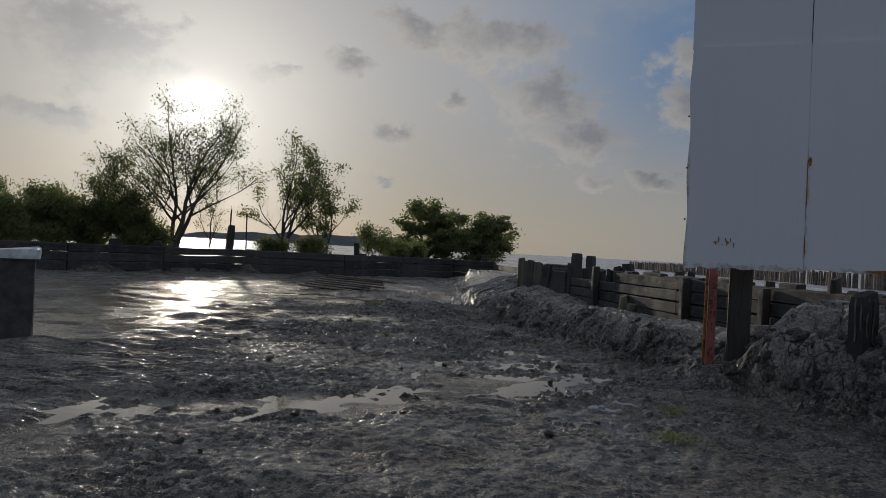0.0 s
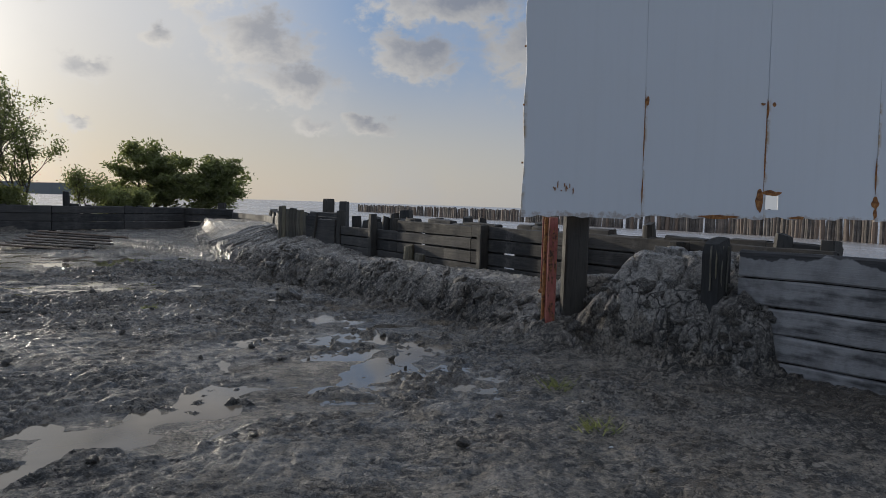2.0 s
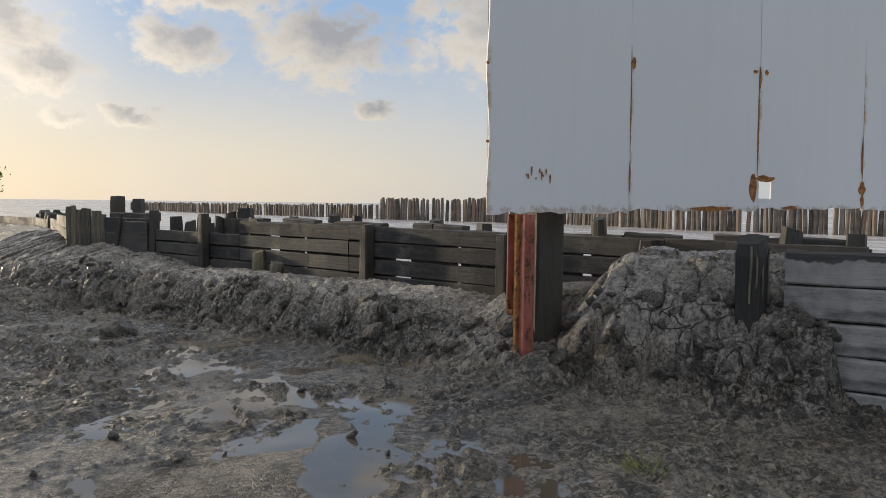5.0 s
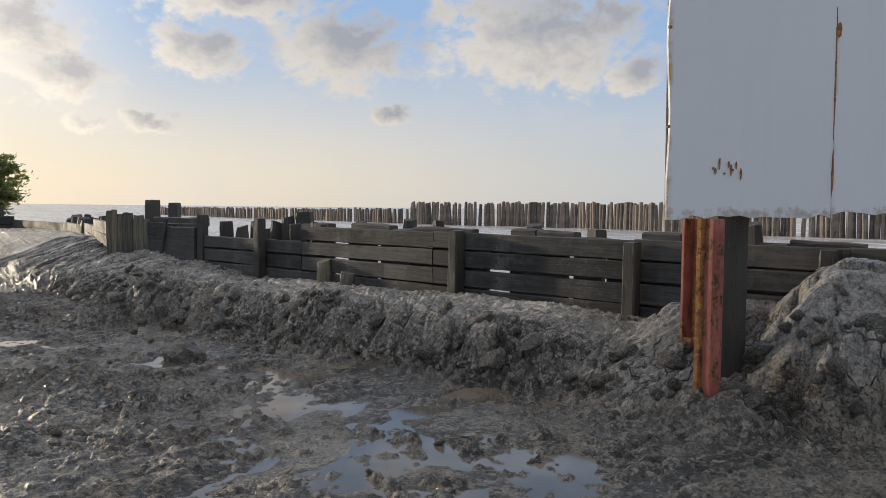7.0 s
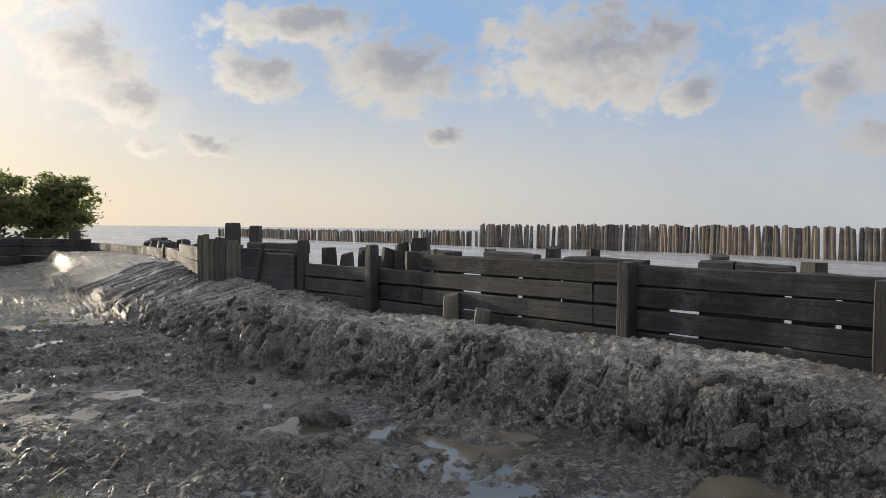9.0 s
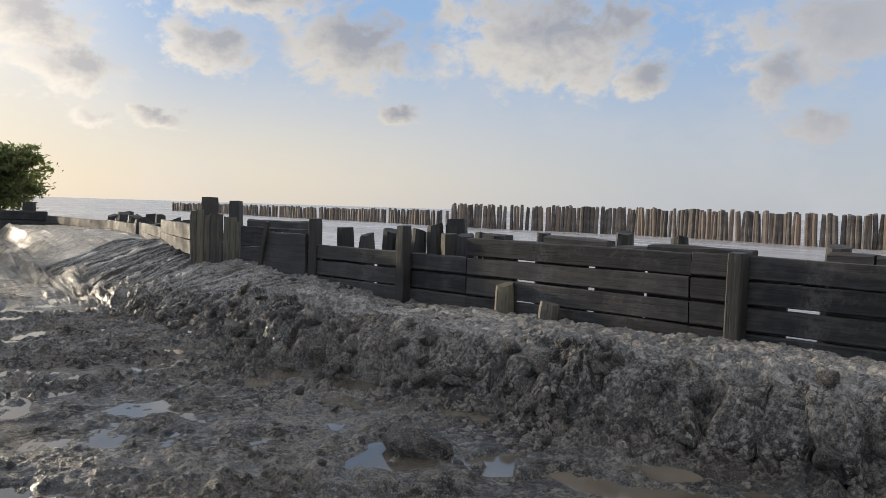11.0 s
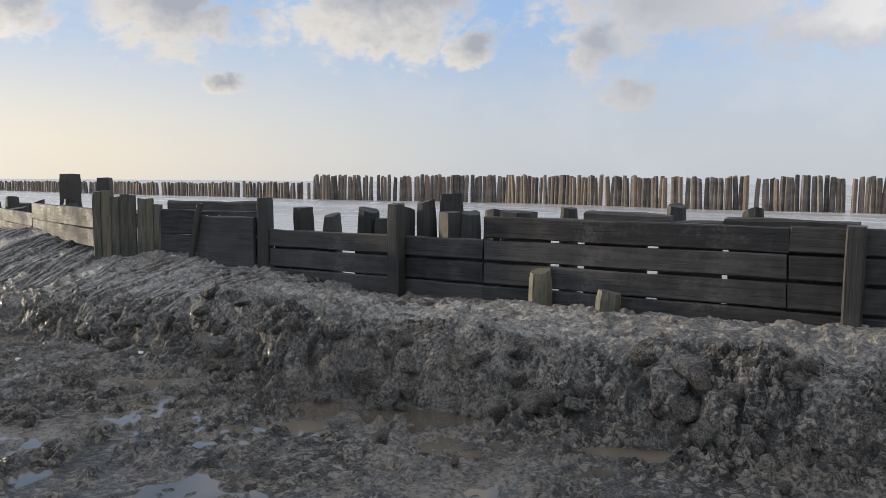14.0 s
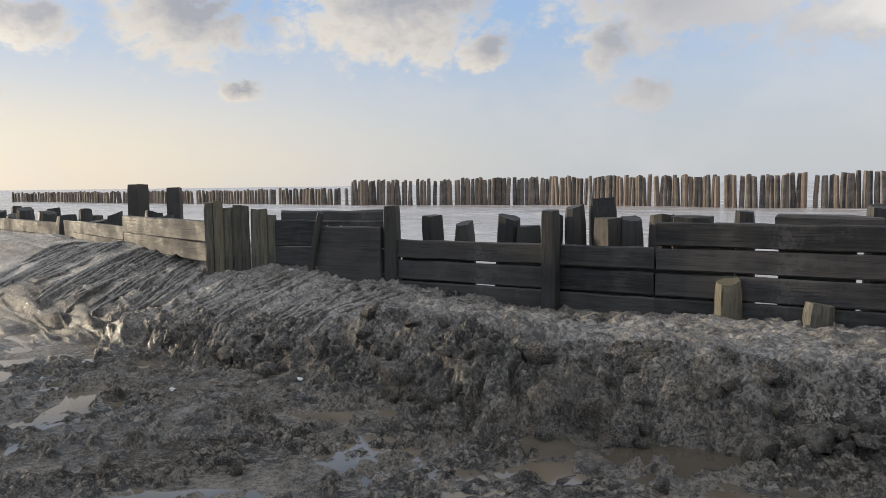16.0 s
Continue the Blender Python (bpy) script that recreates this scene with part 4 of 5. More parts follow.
def far_piles():
    k = 0
    for x, y, top, r in [(5.26, 29.6, 1.64, 0.19), (5.65, 28.75, 1.56, 0.17)]:
        ob = part("timber_post", square_post(r * 1.8, r * 1.6, top + 0.7, 720 + k), POST, at=pose(x, y, -0.7, 0, 0, 20 + 30 * k))
        tagged(ob, "tall square weathered timber post standing in the sea", "post", "tall posts")
        k += 1
    for i in range(26):
        u = i / 25
        x, y = 2.6 + 1.5 * u + 0.5 * math.sin(i * 2.1), 22.3 + 13 * u
        top = 0.98 + 0.22 * ((i * 7) % 5) / 5
        if i % 6 == 4:
            continue
        ob = part("timber_post", round_pile(0.13 + 0.03 * (i % 3), top + 0.6, 740 + i), POST, at=pose(x + 0.35, y, -0.6, i % 5 - 2, i % 3 - 1, i * 50))
        tagged(ob, "short dark weathered timber post behind the sea wall", "post", "posts behind the sea wall")


far_piles()


def sea_wall_near():
    wall = thing("sea_wall", "near sea wall of wide dark planks crusted with grey silt", "sea wall")
    p, q = (4.60, 7.75, 0), (6.75, 1.2, 0)
    m, length = along(p, q)
    for k, (z, h) in enumerate([(-0.08, 0.22), (0.155, 0.240), (0.41, 0.245), (0.67, 0.255), (0.94, 0.255)]):
        for i, (a, b) in enumerate(((0.0, 0.52), (0.52, 1.0))):
            part("plank", beam(length * (b - a) - 0.01, 0.08, h, 800 + k * 2 + i, 9, 0.016, 0.015), SILTED_TOP if k == 4 else SILTED, wall, at=m @ pose(length * a, 0.012 * ((k * 3) % 3 - 1), z, 0, 0.15 * (k % 3 - 1), 0))
    part("backing_board", beam(length, 0.05, 1.0, 830, 6, 0.01), PLANK, wall, at=m @ pose(0, 0.085, 0))
    post = part("post", round_pile(0.13, 1.32, 831, 9), POST, wall, "weathered post with a slack rope", at=pose(4.47, 7.98, -0.05, 0, 0, 40))
    for i in range(4):
        part("rope", ring_tube([(-0.06 - 0.03 * i + 0.02 * math.sin(j + i), -0.13 + 0.05 * i, 1.27 - 0.075 * j) for j in range(7)], [0.009] * 7, 5), MOSSY, post, "frayed hanging rope")
    return wall


sea_wall_near()

# ---- hoarding ----
SIGN_P, SIGN_Q = Vector((3.06, 9.53, 0)), Vector((9.65, 7.32, 0))


def rust_patch(w, h, seed, thick=0.006):
    """A thin ragged flake of rust scale: an uneven outline with depth."""
    r = np.random.default_rng(seed)
    n = 14
    pts = [((w / 2) * math.cos(2 * math.pi * i / n) * (0.55 + 0.6 * r.random()), (h / 2) * math.sin(2 * math.pi * i / n) * (0.55 + 0.6 * r.random())) for i in range(n)]
    front, back = [(x, 0, z) for x, z in pts], [(x * 1.02, thick, z * 1.02) for x, z in pts]
    return Shape().join(front + back, [tuple(range(n)), *[(i, i + n, (i + 1) % n + n, (i + 1) % n) for i in range(n)]])


def panel_sheet(w, z0, z1, seed, hole=None):
    """One steel sheet, thin but solid, a little dished, its lower edge nibbled; hole: x0, x1, z0, z1 cut right through."""
    r = np.random.default_rng(seed)
    xs_ = list(np.linspace(0, w, 15))
    zs_ = [z0, z0 + 0.04, z0 + 0.1] + list(np.linspace(z0 + 0.25, z1, 18))
    if hole:
        xs_ = sorted(xs_ + [hole[0], hole[1]])
        zs_ = sorted(zs_ + [hole[2], hole[3]])
    nx, nz = len(xs_), len(zs_)
    verts, faces = [], []
    for side in (0, 1):
        for j, z in enumerate(zs_):
            for i, x in enumerate(xs_):
                dish = 0.006 * math.sin(x * 2.7 + seed) * math.sin(z * 1.9 + seed * 2)
                nib = (r.random() - 0.5) * 0.035 if j == 0 and side == 0 else 0
                verts.append((x + (0.012 * math.sin(z * 6 + seed) * (i == 0 and seed % 5 == 0)), dish + 0.02 * side, z + nib))
    for j in range(nx * nz, 2 * nx * nz):
        if j - nx * nz < nx:
            verts[j] = (verts[j][0], verts[j][1], verts[j - nx * nz][2])
    gone = lambda i, j: hole and hole[0] <= (xs_[i] + xs_[i + 1]) / 2 <= hole[1] and hole[2] <= (zs_[j] + zs_[j + 1]) / 2 <= hole[3]
    at = lambda i, j, s: s * nx * nz + j * nx + i
    solid = {(i, j) for i in range(nx - 1) for j in range(nz - 1) if not gone(i, j)}
    for i, j in solid:
        faces.append((at(i, j, 0), at(i + 1, j, 0), at(i + 1, j + 1, 0), at(i, j + 1, 0)))
        faces.append((at(i, j, 1), at(i, j + 1, 1), at(i + 1, j + 1, 1), at(i + 1, j, 1)))
        for di, dj, a, b in ((-1, 0, (i, j + 1), (i, j)), (1, 0, (i + 1, j), (i + 1, j + 1)), (0, -1, (i, j), (i + 1, j)), (0, 1, (i + 1, j + 1), (i, j + 1))):
            if (i + di, j + dj) not in solid:
                faces.append((at(*a, 0), at(*a, 1), at(*b, 1), at(*b, 0)))
    return Shape().join(verts, faces)


def hoarding():
    m, length = along(SIGN_P, SIGN_Q)
    sign = thing("hoarding", "tall blank hoarding of white steel sheets with rusty seams", "hoarding", at=m @ pose(0, 0, 0, 0, -0.6, 0))
    sheets = []
    cuts = [0.0, 1.375, 2.80, 4.12, 5.47, length]
    for i, (a, b) in enumerate(zip(cuts[:-1], cuts[1:])):
        z0 = [1.45, 1.47, 1.48, 1.47, 1.43][i]
        hole = (0.02, 0.17, z0 + 0.10, z0 + 0.27) if i == 2 else None
        sheet = part("sheet", panel_sheet(b - a - 0.002, z0, 4.22, 900 + i * 5 if i == 0 else 901 + i, hole), PANEL, sign, at=pose(a + 0.001, 0, 0))
        sheets.append((a, b, sheet))
        part("upper_sheet", panel_sheet(b - a - 0.012, 4.21, 6.4, 921 + i), PANEL, sign, at=pose(a + 0.006, 0.03, 0))
    # rusted seams, nail rows and flakes
    for i, (x, z, w, h) in enumerate([(1.375, 2.45, 0.013, 0.95), (1.375, 1.75, 0.016, 0.35), (1.40, 2.78, 0.05, 0.10), (2.79, 2.2, 0.016, 1.15), (2.74, 2.78, 0.07, 0.03), (2.87, 2.78, 0.06, 0.05), (2.80, 2.72, 0.028, 0.22), (4.11, 2.0, 0.02, 0.5), (4.12, 1.68, 0.10, 0.16), (4.12, 1.56, 0.05, 0.16), (2.75, 1.68, 0.1, 0.26), (2.88, 1.77, 0.24, 0.07), (2.3, 1.485, 0.55, 0.05), (3.2, 1.49, 0.2, 0.04)]):
        a, b, sheet = next(s for s in sheets if s[0] <= x < s[1])
        part("rust_flake", rust_patch(w, h, 940 + i), RUST, sheet, "brown rust scale", at=pose(x - a - 0.001, -0.009, z))
    for i in range(9):
        part("rust_spot", rust_patch(0.016, 0.02 + 0.03 * (i % 3), 960 + i), RUST, sheets[0][2], "brown rust scale", at=pose(0.354 + 0.028 * i + 0.012 * math.sin(i * 5.1), -0.009, 1.78 + 0.035 * math.sin(i * 3.7)))
    for i, z in enumerate((2.05, 2.7, 3.35)):
        part("bolt", ring_tube([(-0.02, -0.01, 0), (0.0, -0.01, 0)], [0.011, 0.011], 6), RUST, sign, at=pose(0, 0, z))
    # frame behind, with added strips that stop light through the seams
    for i, x in enumerate(cuts):
        low = 1.80 if i in (1, 2) else 1.5
        part("batten", beam(6.3 - low, 0.03, 0.12, 990 + i, 4, 0.006), POST if i != 3 else RUST, sign, at=pose(min(max(x, 0.08), length - 0.08) + 0.06, 0.055, low, 0, -90, 0))
    for i, z in enumerate((1.95, 2.9, 4.3, 5.8)):
        part("rail", beam(length - 0.3, 0.08, 0.08, 970 + i, 8, 0.008), POST, sign, at=pose(0.15, 0.12, z))
    return sign


hoarding()


def steel_stanchion():
    """A rust-red steel section of two flanges, its foot in the mud."""
    post = thing("steel_post", "rust-red flaking steel post holding the hoarding", "post", at=pose(3.405, 9.525, 0.0, 0, 0, -103))
    part("flange", square_post(0.030, 0.10, 0.87, 981, 0.004), REDLEAD, post, "red painted flange, cut short above the mud", at=pose(-0.115, 0.0, 0.57))
    # the angle's shaded leg: its shade is coloured in as rust
    part("web", square_post(0.085, 0.012, 0.84, 982, 0.003), RUST, post, "web in dark rust colour for the shade on it", at=pose(-0.055, 0.035, 0.60))
    part("stay", ring_tube([(0.02, -0.01, 0.55), (-0.005, -0.01, 1.1), (-0.015, 0.0, 1.44)], [0.013, 0.013, 0.013], 7), REDLEAD, post)
    part("flange", square_post(0.050, 0.06, 1.44, 983, 0.008), RUST, post, "heavily rusted flange", at=pose(0.075, -0.05, 0.0))
    part("flange", square_post(0.085, 0.10, 1.44, 984, 0.005), REDLEAD, post, at=pose(0.14, 0.0, 0.0))
    part("bolt", ring_tube([(-0.05, -0.07, 0), (0.0, -0.05, 0)], [0.026, 0.026], 8), RUST, post, at=pose(0.0, 0, 0.58))
    ob = part("timber_post", square_post(0.27, 0.24, 4.7, 985, 0.02), POST, at=pose(3.80, 9.60, 0.0, 0, 0, -18))
    tagged(ob, "thick grey weathered timber post behind the hoarding", "post", "posts of the hoarding")
    for k, (x, y) in enumerate([(8.52, 7.92), (9.58, 7.55)]):
        ob = part("timber_post", round_pile(0.13 + 0.02 * (k % 2), 6.0, 986 + k), STAKE, at=pose(x, y, -0.8, 0, 0, 50 * k))
        tagged(ob, "brown round timber post behind the hoarding", "post", "posts of the hoarding")


steel_stanchion()

# ---- stakes in the sea ----


def stakes():
    shapes = [round_pile(0.105 + 0.012 * (i % 3), 2.2, 1100 + i, 8, 0.06).mesh("stake", STAKE, False) for i in range(12)]
    tall = thing("stake_fence", "row of tall brown round stakes standing close together in the sea", "stake fence", "stake fences")
    low = thing("stake_fence", "long row of short dark stakes standing close together in the sea", "stake fence", "stake fences")
    r = np.random.default_rng(12)

    def row(parent, pts, tops, pitch, seed):
        for (p, q), (z0, z1) in zip(zip(pts[:-1], pts[1:]), zip(tops[:-1], tops[1:])):
            p, q = Vector((*p, 0)), Vector((*q, 0))
            n = int((q - p).length / pitch)
            for i in range(n):
                if r.random() < 0.05:
                    continue
                c = p.lerp(q, (i + 0.25 * r.random()) / n)
                top = z0 + (z1 - z0) * i / n + (r.random() - 0.5) * 0.16
                lean = 7 if 0.22 < i / n < 0.4 else 3
                part("stake", shapes[int(r.integers(12))], STAKE, parent, at=pose(c.x, c.y, top - 2.2, (r.random() - 0.5) * 5, (r.random() - 0.35) * lean, r.random() * 360))

    row(tall, [(27.0, 48.0), (30.6, 37.0), (30.6, 26.0), (32.0, 18.5), (34.5, 11.0)], [1.82, 1.86, 1.80, 1.85, 1.8], 0.205, 1)
    row(low, [(27.2, 48.6), (25.2, 64.0), (23.8, 96.0)], [1.42, 1.32, 1.25], 0.27, 2)


stakes()

# ---- far dike, its timber and clutter ----


def dike_timber():
    wall = thing("sea_wall", "dark old plank wall with crumbling top along the far dike", "sea wall")
    pts = [(-24, 22.2), (-13.6, 27.4), (-8.9, 33.6), (-4.6, 35.5), (0.6, 39.9), (2.6, 37.6)]
    for i, (p, q) in enumerate(zip(pts[:-1], pts[1:])):
        m, length = along((*p, 0), (*q, 0))
        n = max(1, round(length / 3.2))
        for j in range(n):
            for k, (z, h) in enumerate([(0.05, 0.34), (0.40, 0.32), (0.73, 0.30)]):
                part("plank", beam(length / n - 0.02, 0.09, h, 1200 + i * 40 + j * 4 + k, 3, 0.02), PLANK, wall, at=m @ pose(j * length / n, 0.02 * (k % 2), z))
        count = int(length / 0.85)
        r = np.random.default_rng(1300 + i)
        for j in range(count):
            if r.random() < 0.3:
                continue
            part("post", square_post(0.22 + 0.25 * r.random(), 0.16, 0.98 + 0.36 * r.random(), 1310 + i * 50 + j), POST, wall, at=m @ pose((j + r.random() * 0.7) * 0.85, 0.16, 0))
    return wall


dike_timber()
for k, (x, y, top, r0) in enumerate([(-9.75, 34.2, 2.1, 0.16), (-10.1, 35.6, 2.9, 0.04), (-9.2, 35.4, 2.7, 0.035), (-4.1, 36.5, 1.6, 0.14)]):
    tagged(part("timber_post", round_pile(r0, top + 0.3, 1390 + k), POST, at=pose(x, y, -0.3, 0, 3 - 2 * k, 0)), "upright dark timber post on the far dike", "post", "posts on the dike")


def plank_heap():
    heap = thing("plank_heap", "low heap of grey weathered boards lying on the mud", "timber heap")
    for k in range(7):
        part("board", beam(2.4 - 0.2 * (k % 3), 0.28, 0.045, 1400 + k, 4, 0.01), STAKE, heap, at=pose(-4.6 + 0.12 * k, 24.6 + 0.27 * k, 0.10 + 0.05 * k, -8, 3, -12 + 4 * (k % 3)))


plank_heap()


def bollard():
    b = thing("bollard", "dark stained concrete bollard with a white painted cap", "bollard", at=pose(-5.8, 10.35, 0, 0, 0, 25))
    part("shaft", square_post(0.42, 0.42, 1.10, 1420, 0.03), CONCRETE, b)
    part("cap", square_post(0.52, 0.52, 0.13, 1421, 0.03), WHITECAP, b, "white painted cap", at=pose(0, 0, 1.08))


bollard()

# ---- loose mud ----


def clod_shape(seed, n=3):
    """A broken block of clay: a cube cut to a rough lump."""
    bm = bmesh.new()
    bmesh.ops.create_icosphere(bm, subdivisions=2, radius=0.5)
    r = np.random.default_rng(seed)
    planes = [Vector(r.normal(size=3)).normalized() for _ in range(9)]
    for v in bm.verts:
        reach = min(0.5 * (0.62 + 0.25 * ((i * 7 + seed) % 5) / 5) / max(0.05, v.co.normalized().dot(pl)) for i, pl in enumerate(planes) if v.co.normalized().dot(pl) > 0.05)
        v.co = v.co.normalized() * min(reach, 0.72) * (1 + 0.10 * noise.noise(v.co * 5 + Vector((seed, 0, 0))))
    me = bpy.data.meshes.new("clod")
    bm.to_mesh(me)
    bm.free()
    return me


def ground_z(x, y):
    return float(height(np.array([x]), np.array([y]))[0])


def clods():
    shapes = {}
    for mat in (CLAY, MUD):
        shapes[mat] = [clod_shape(1500 + i) for i in range(14)]
        for me in shapes[mat]:
            me.materials.append(mat)
    r = np.random.default_rng(99)

    def drop(x, y, size, mat, label, group, sink=0.25, squash=0.75):
        me = shapes[mat][int(r.integers(14))]
        ob = part("mud_clod", me, mat, at=pose(x, y, ground_z(x, y) + size * (0.36 - sink), r.random() * 50 - 25, r.random() * 50 - 25, r.random() * 360))
        ob.scale = (size * (0.8 + 0.5 * r.random()), size * (0.8 + 0.4 * r.random()), size * squash * (0.8 + 0.4 * r.random()))
        tagged(ob, label, "mud clod", group)

    # broken blocks along the bank's face
    for i in range(190):
        y = 9.3 + 10.2 * r.random()
        toe, crest = np.interp(y, BANK[:, 0], BANK[:, 1]), np.interp(y, BANK[:, 0], BANK[:, 2])
        u = r.random() ** 1.3
        drop(toe + (crest - toe) * (u * 1.25 - 0.15), y, 0.06 + 0.17 * r.random() ** 2, CLAY, "broken grey clay block on the bank's face", "clods of the bank")
    # round the heap
    for i in range(70):
        g, d = 2.3 * r.random(), r.random() ** 1.6 * 0.45 - 0.12
        x, y = 4.52 - 0.407 * g + 0.913 * d, 7.3 + 0.913 * g + 0.407 * d
        if x < 4.9:
            drop(x, y, 0.06 + 0.14 * r.random() ** 2, CLAY, "broken grey clay block on the heap", "clods of the heap")
    # strewn over the mud
    for i in range(70):
        x, y = -3 + 5.3 * r.random(), 4.5 + 13 * r.random()
        if x < np.interp(y, BANK[:, 0], BANK[:, 1]):
            drop(x, y, 0.04 + 0.07 * r.random() ** 2, MUD, "small dark lump of wet mud", "lumps on the mud", 0.15)
    drop(1.17, 13.65, 0.36, MUD, "large dark lump of wet mud beside a puddle", "lumps on the mud", 0.18, 0.9)


clods()

def clay_slab(w, d, h, seed):
    """A slab sheared off the bank: scored front, broken edges, wedge-shaped foot."""
    r = np.random.default_rng(seed)
    nx, nz = 30, 8
    verts, faces = [], []
    slope = (r.random() - 0.5) * 0.5
    for s in (0, 1):
        for j in range(nz):
            for i in range(nx):
                u, v = i / (nx - 1), j / (nz - 1)
                rim = min(u, 1 - u, v, 1 - v)
                soft = 0.05 * (1 - min(rim / 0.12, 1)) ** 2
                score = 0.011 * math.sin((u + 0.3 * v) * w * 95 + seed) * (rim > 0.05)
                wob = (r.random() - 0.5) * 0.005
                y = (-d / 2 + soft + score * 0.7 + wob) if s == 0 else d / 2 - soft
                verts.append((w * (u - 0.5) + slope * h * v + 0.025 * math.sin(v * 6 + seed + 3 * u), y * (1.15 - 0.35 * v), h * v + 0.008 * math.sin(u * 17 + seed) + 0.02 * math.sin(u * 5 + seed) * (v > 0.8)))
    at = lambda i, j, s: s * nx * nz + j * nx + i
    for j in range(nz - 1):
        for i in range(nx - 1):
            faces.append((at(i, j, 0), at(i + 1, j, 0), at(i + 1, j + 1, 0), at(i, j + 1, 0)))
            faces.append((at(i, j, 1), at(i, j + 1, 1), at(i + 1, j + 1, 1), at(i + 1, j, 1)))
    for i in range(nx - 1):
        faces.append((at(i, 0, 1), at(i + 1, 0, 1), at(i + 1, 0, 0), at(i, 0, 0)))
        faces.append((at(i, nz - 1, 0), at(i + 1, nz - 1, 0), at(i + 1, nz - 1, 1), at(i, nz - 1, 1)))
    for j in range(nz - 1):
        faces.append((at(0, j, 0), at(0, j + 1, 0), at(0, j + 1, 1), at(0, j, 1)))
        faces.append((at(nx - 1, j, 1), at(nx - 1, j + 1, 1), at(nx - 1, j + 1, 0), at(nx - 1, j, 0)))
    return Shape().join(verts, faces)


def slabs():
    r = np.random.default_rng(17)
    y = 10.75
    k = 0
    while y < 13.2:
        w = 0.22 + 0.20 * r.random()
        toe, crest, top = (np.interp(y, BANK[:, 0], BANK[:, i]) for i in (1, 2, 3))
        x = toe - 0.05 + 0.08 * r.random()
        h = top * (1.0 + 0.2 * r.random())
        if r.random() < 0.85:
            ob = part("clay_slab", clay_slab(w, 0.16 + 0.06 * r.random(), h, 1600 + k), CLAY, at=pose(x, y + w / 2, 0.0, -36 + 14 * r.random(), r.random() * 16 - 8, -74 + 24 * (r.random() - 0.5)))
            tagged(ob, "tilted slab of grey clay with scored face on the bank", "clay slab", "slabs of the bank")
        y += w * (0.9 + 0.5 * r.random())
        k += 1
    for x, y, z, w, turn in [(2.32, 14.42, 0.12, 0.24, -60), (2.28, 14.12, 0.14, 0.20, -80), (2.50, 13.65, 0.16, 0.18, -50), (1.75, 17.95, 0.30, 0.30, -60), (1.6, 17.5, 0.16, 0.24, -80), (1.7, 16.9, 0.2, 0.2, -50), (3.2, 10.75, 0.0, 0.4, -62)]:
        ob = part("clay_slab", clay_slab(w, 0.16, 0.30, int(1700 + y * 10)), CLAY, at=pose(x, y, z, -38, 6, turn))
        tagged(ob, "tilted slab of grey clay with scored face on the bank", "clay slab", "slabs of the bank")


slabs()


def ridges():
    """Long raked ridges of clay that run up the mound towards the wall."""
    r = np.random.default_rng(23)
    y = 18.55
    k = 0
    while y < 25.5:
        x0 = np.interp(y, BANK[:, 0], BANK[:, 1]) + 0.25 + 0.5 * r.random()
        x1 = (wall_x(y) if y < 20.6 else 2.75) - 0.15 - 0.5 * r.random()
        n, w = 30, 0.018 + 0.020 * r.random()
        u = np.linspace(0, 1, n)
        px = x0 + (x1 - x0) * u
        drift = 0.28 + 0.12 * math.sin(k * 0.21) + (r.random() - 0.5) * 0.06
        py = y + drift * (u - 0.5) + 0.05 * np.sin(u * 4 + 0.35 * k) + 0.008 * (r.random(n) - 0.5)
        pz = np.convolve(np.pad(height(px, py), 4, mode="edge"), np.ones(9) / 9, mode="valid")
        top = 0.026 + 0.016 * r.random() + 0.004 * r.random(n) + 0.008 * np.sin(u * 5 + 0.4 * k)
        fade = np.minimum(1, np.minimum(u, 1 - u) * 8)
        verts, faces = [], []
        for i in range(n):
            ww, tt = w * (0.5 + 0.5 * fade[i]), top[i] * fade[i]
            verts += [(px[i], py[i] - ww, pz[i] - 0.06), (px[i], py[i] - ww * 0.75, pz[i] + tt * 0.75), (px[i], py[i] + ww * 0.1, pz[i] + tt), (px[i], py[i] + ww * 0.9, pz[i] + tt * 0.25), (px[i], py[i] + ww, pz[i] - 0.06)]
        for i in range(n - 1):
            for j in range(4):
                faces.append((i * 5 + j, i * 5 + 5 + j, i * 5 + 6 + j, i * 5 + 1 + j))
        faces += [(0, 1, 2, 3, 4), tuple((n - 1) * 5 + j for j in (4, 3, 2, 1, 0))]
        ob = part("clay_ridge", Shape().join(verts, faces), SLICK)
        tagged(ob, "long raked ridge of wet grey clay on the mound", "clay ridge", "ridges of the mound")
        y += (0.055 + 0.04 * r.random()) * (1 if k % 13 else 5)
        k += 1


ridges()

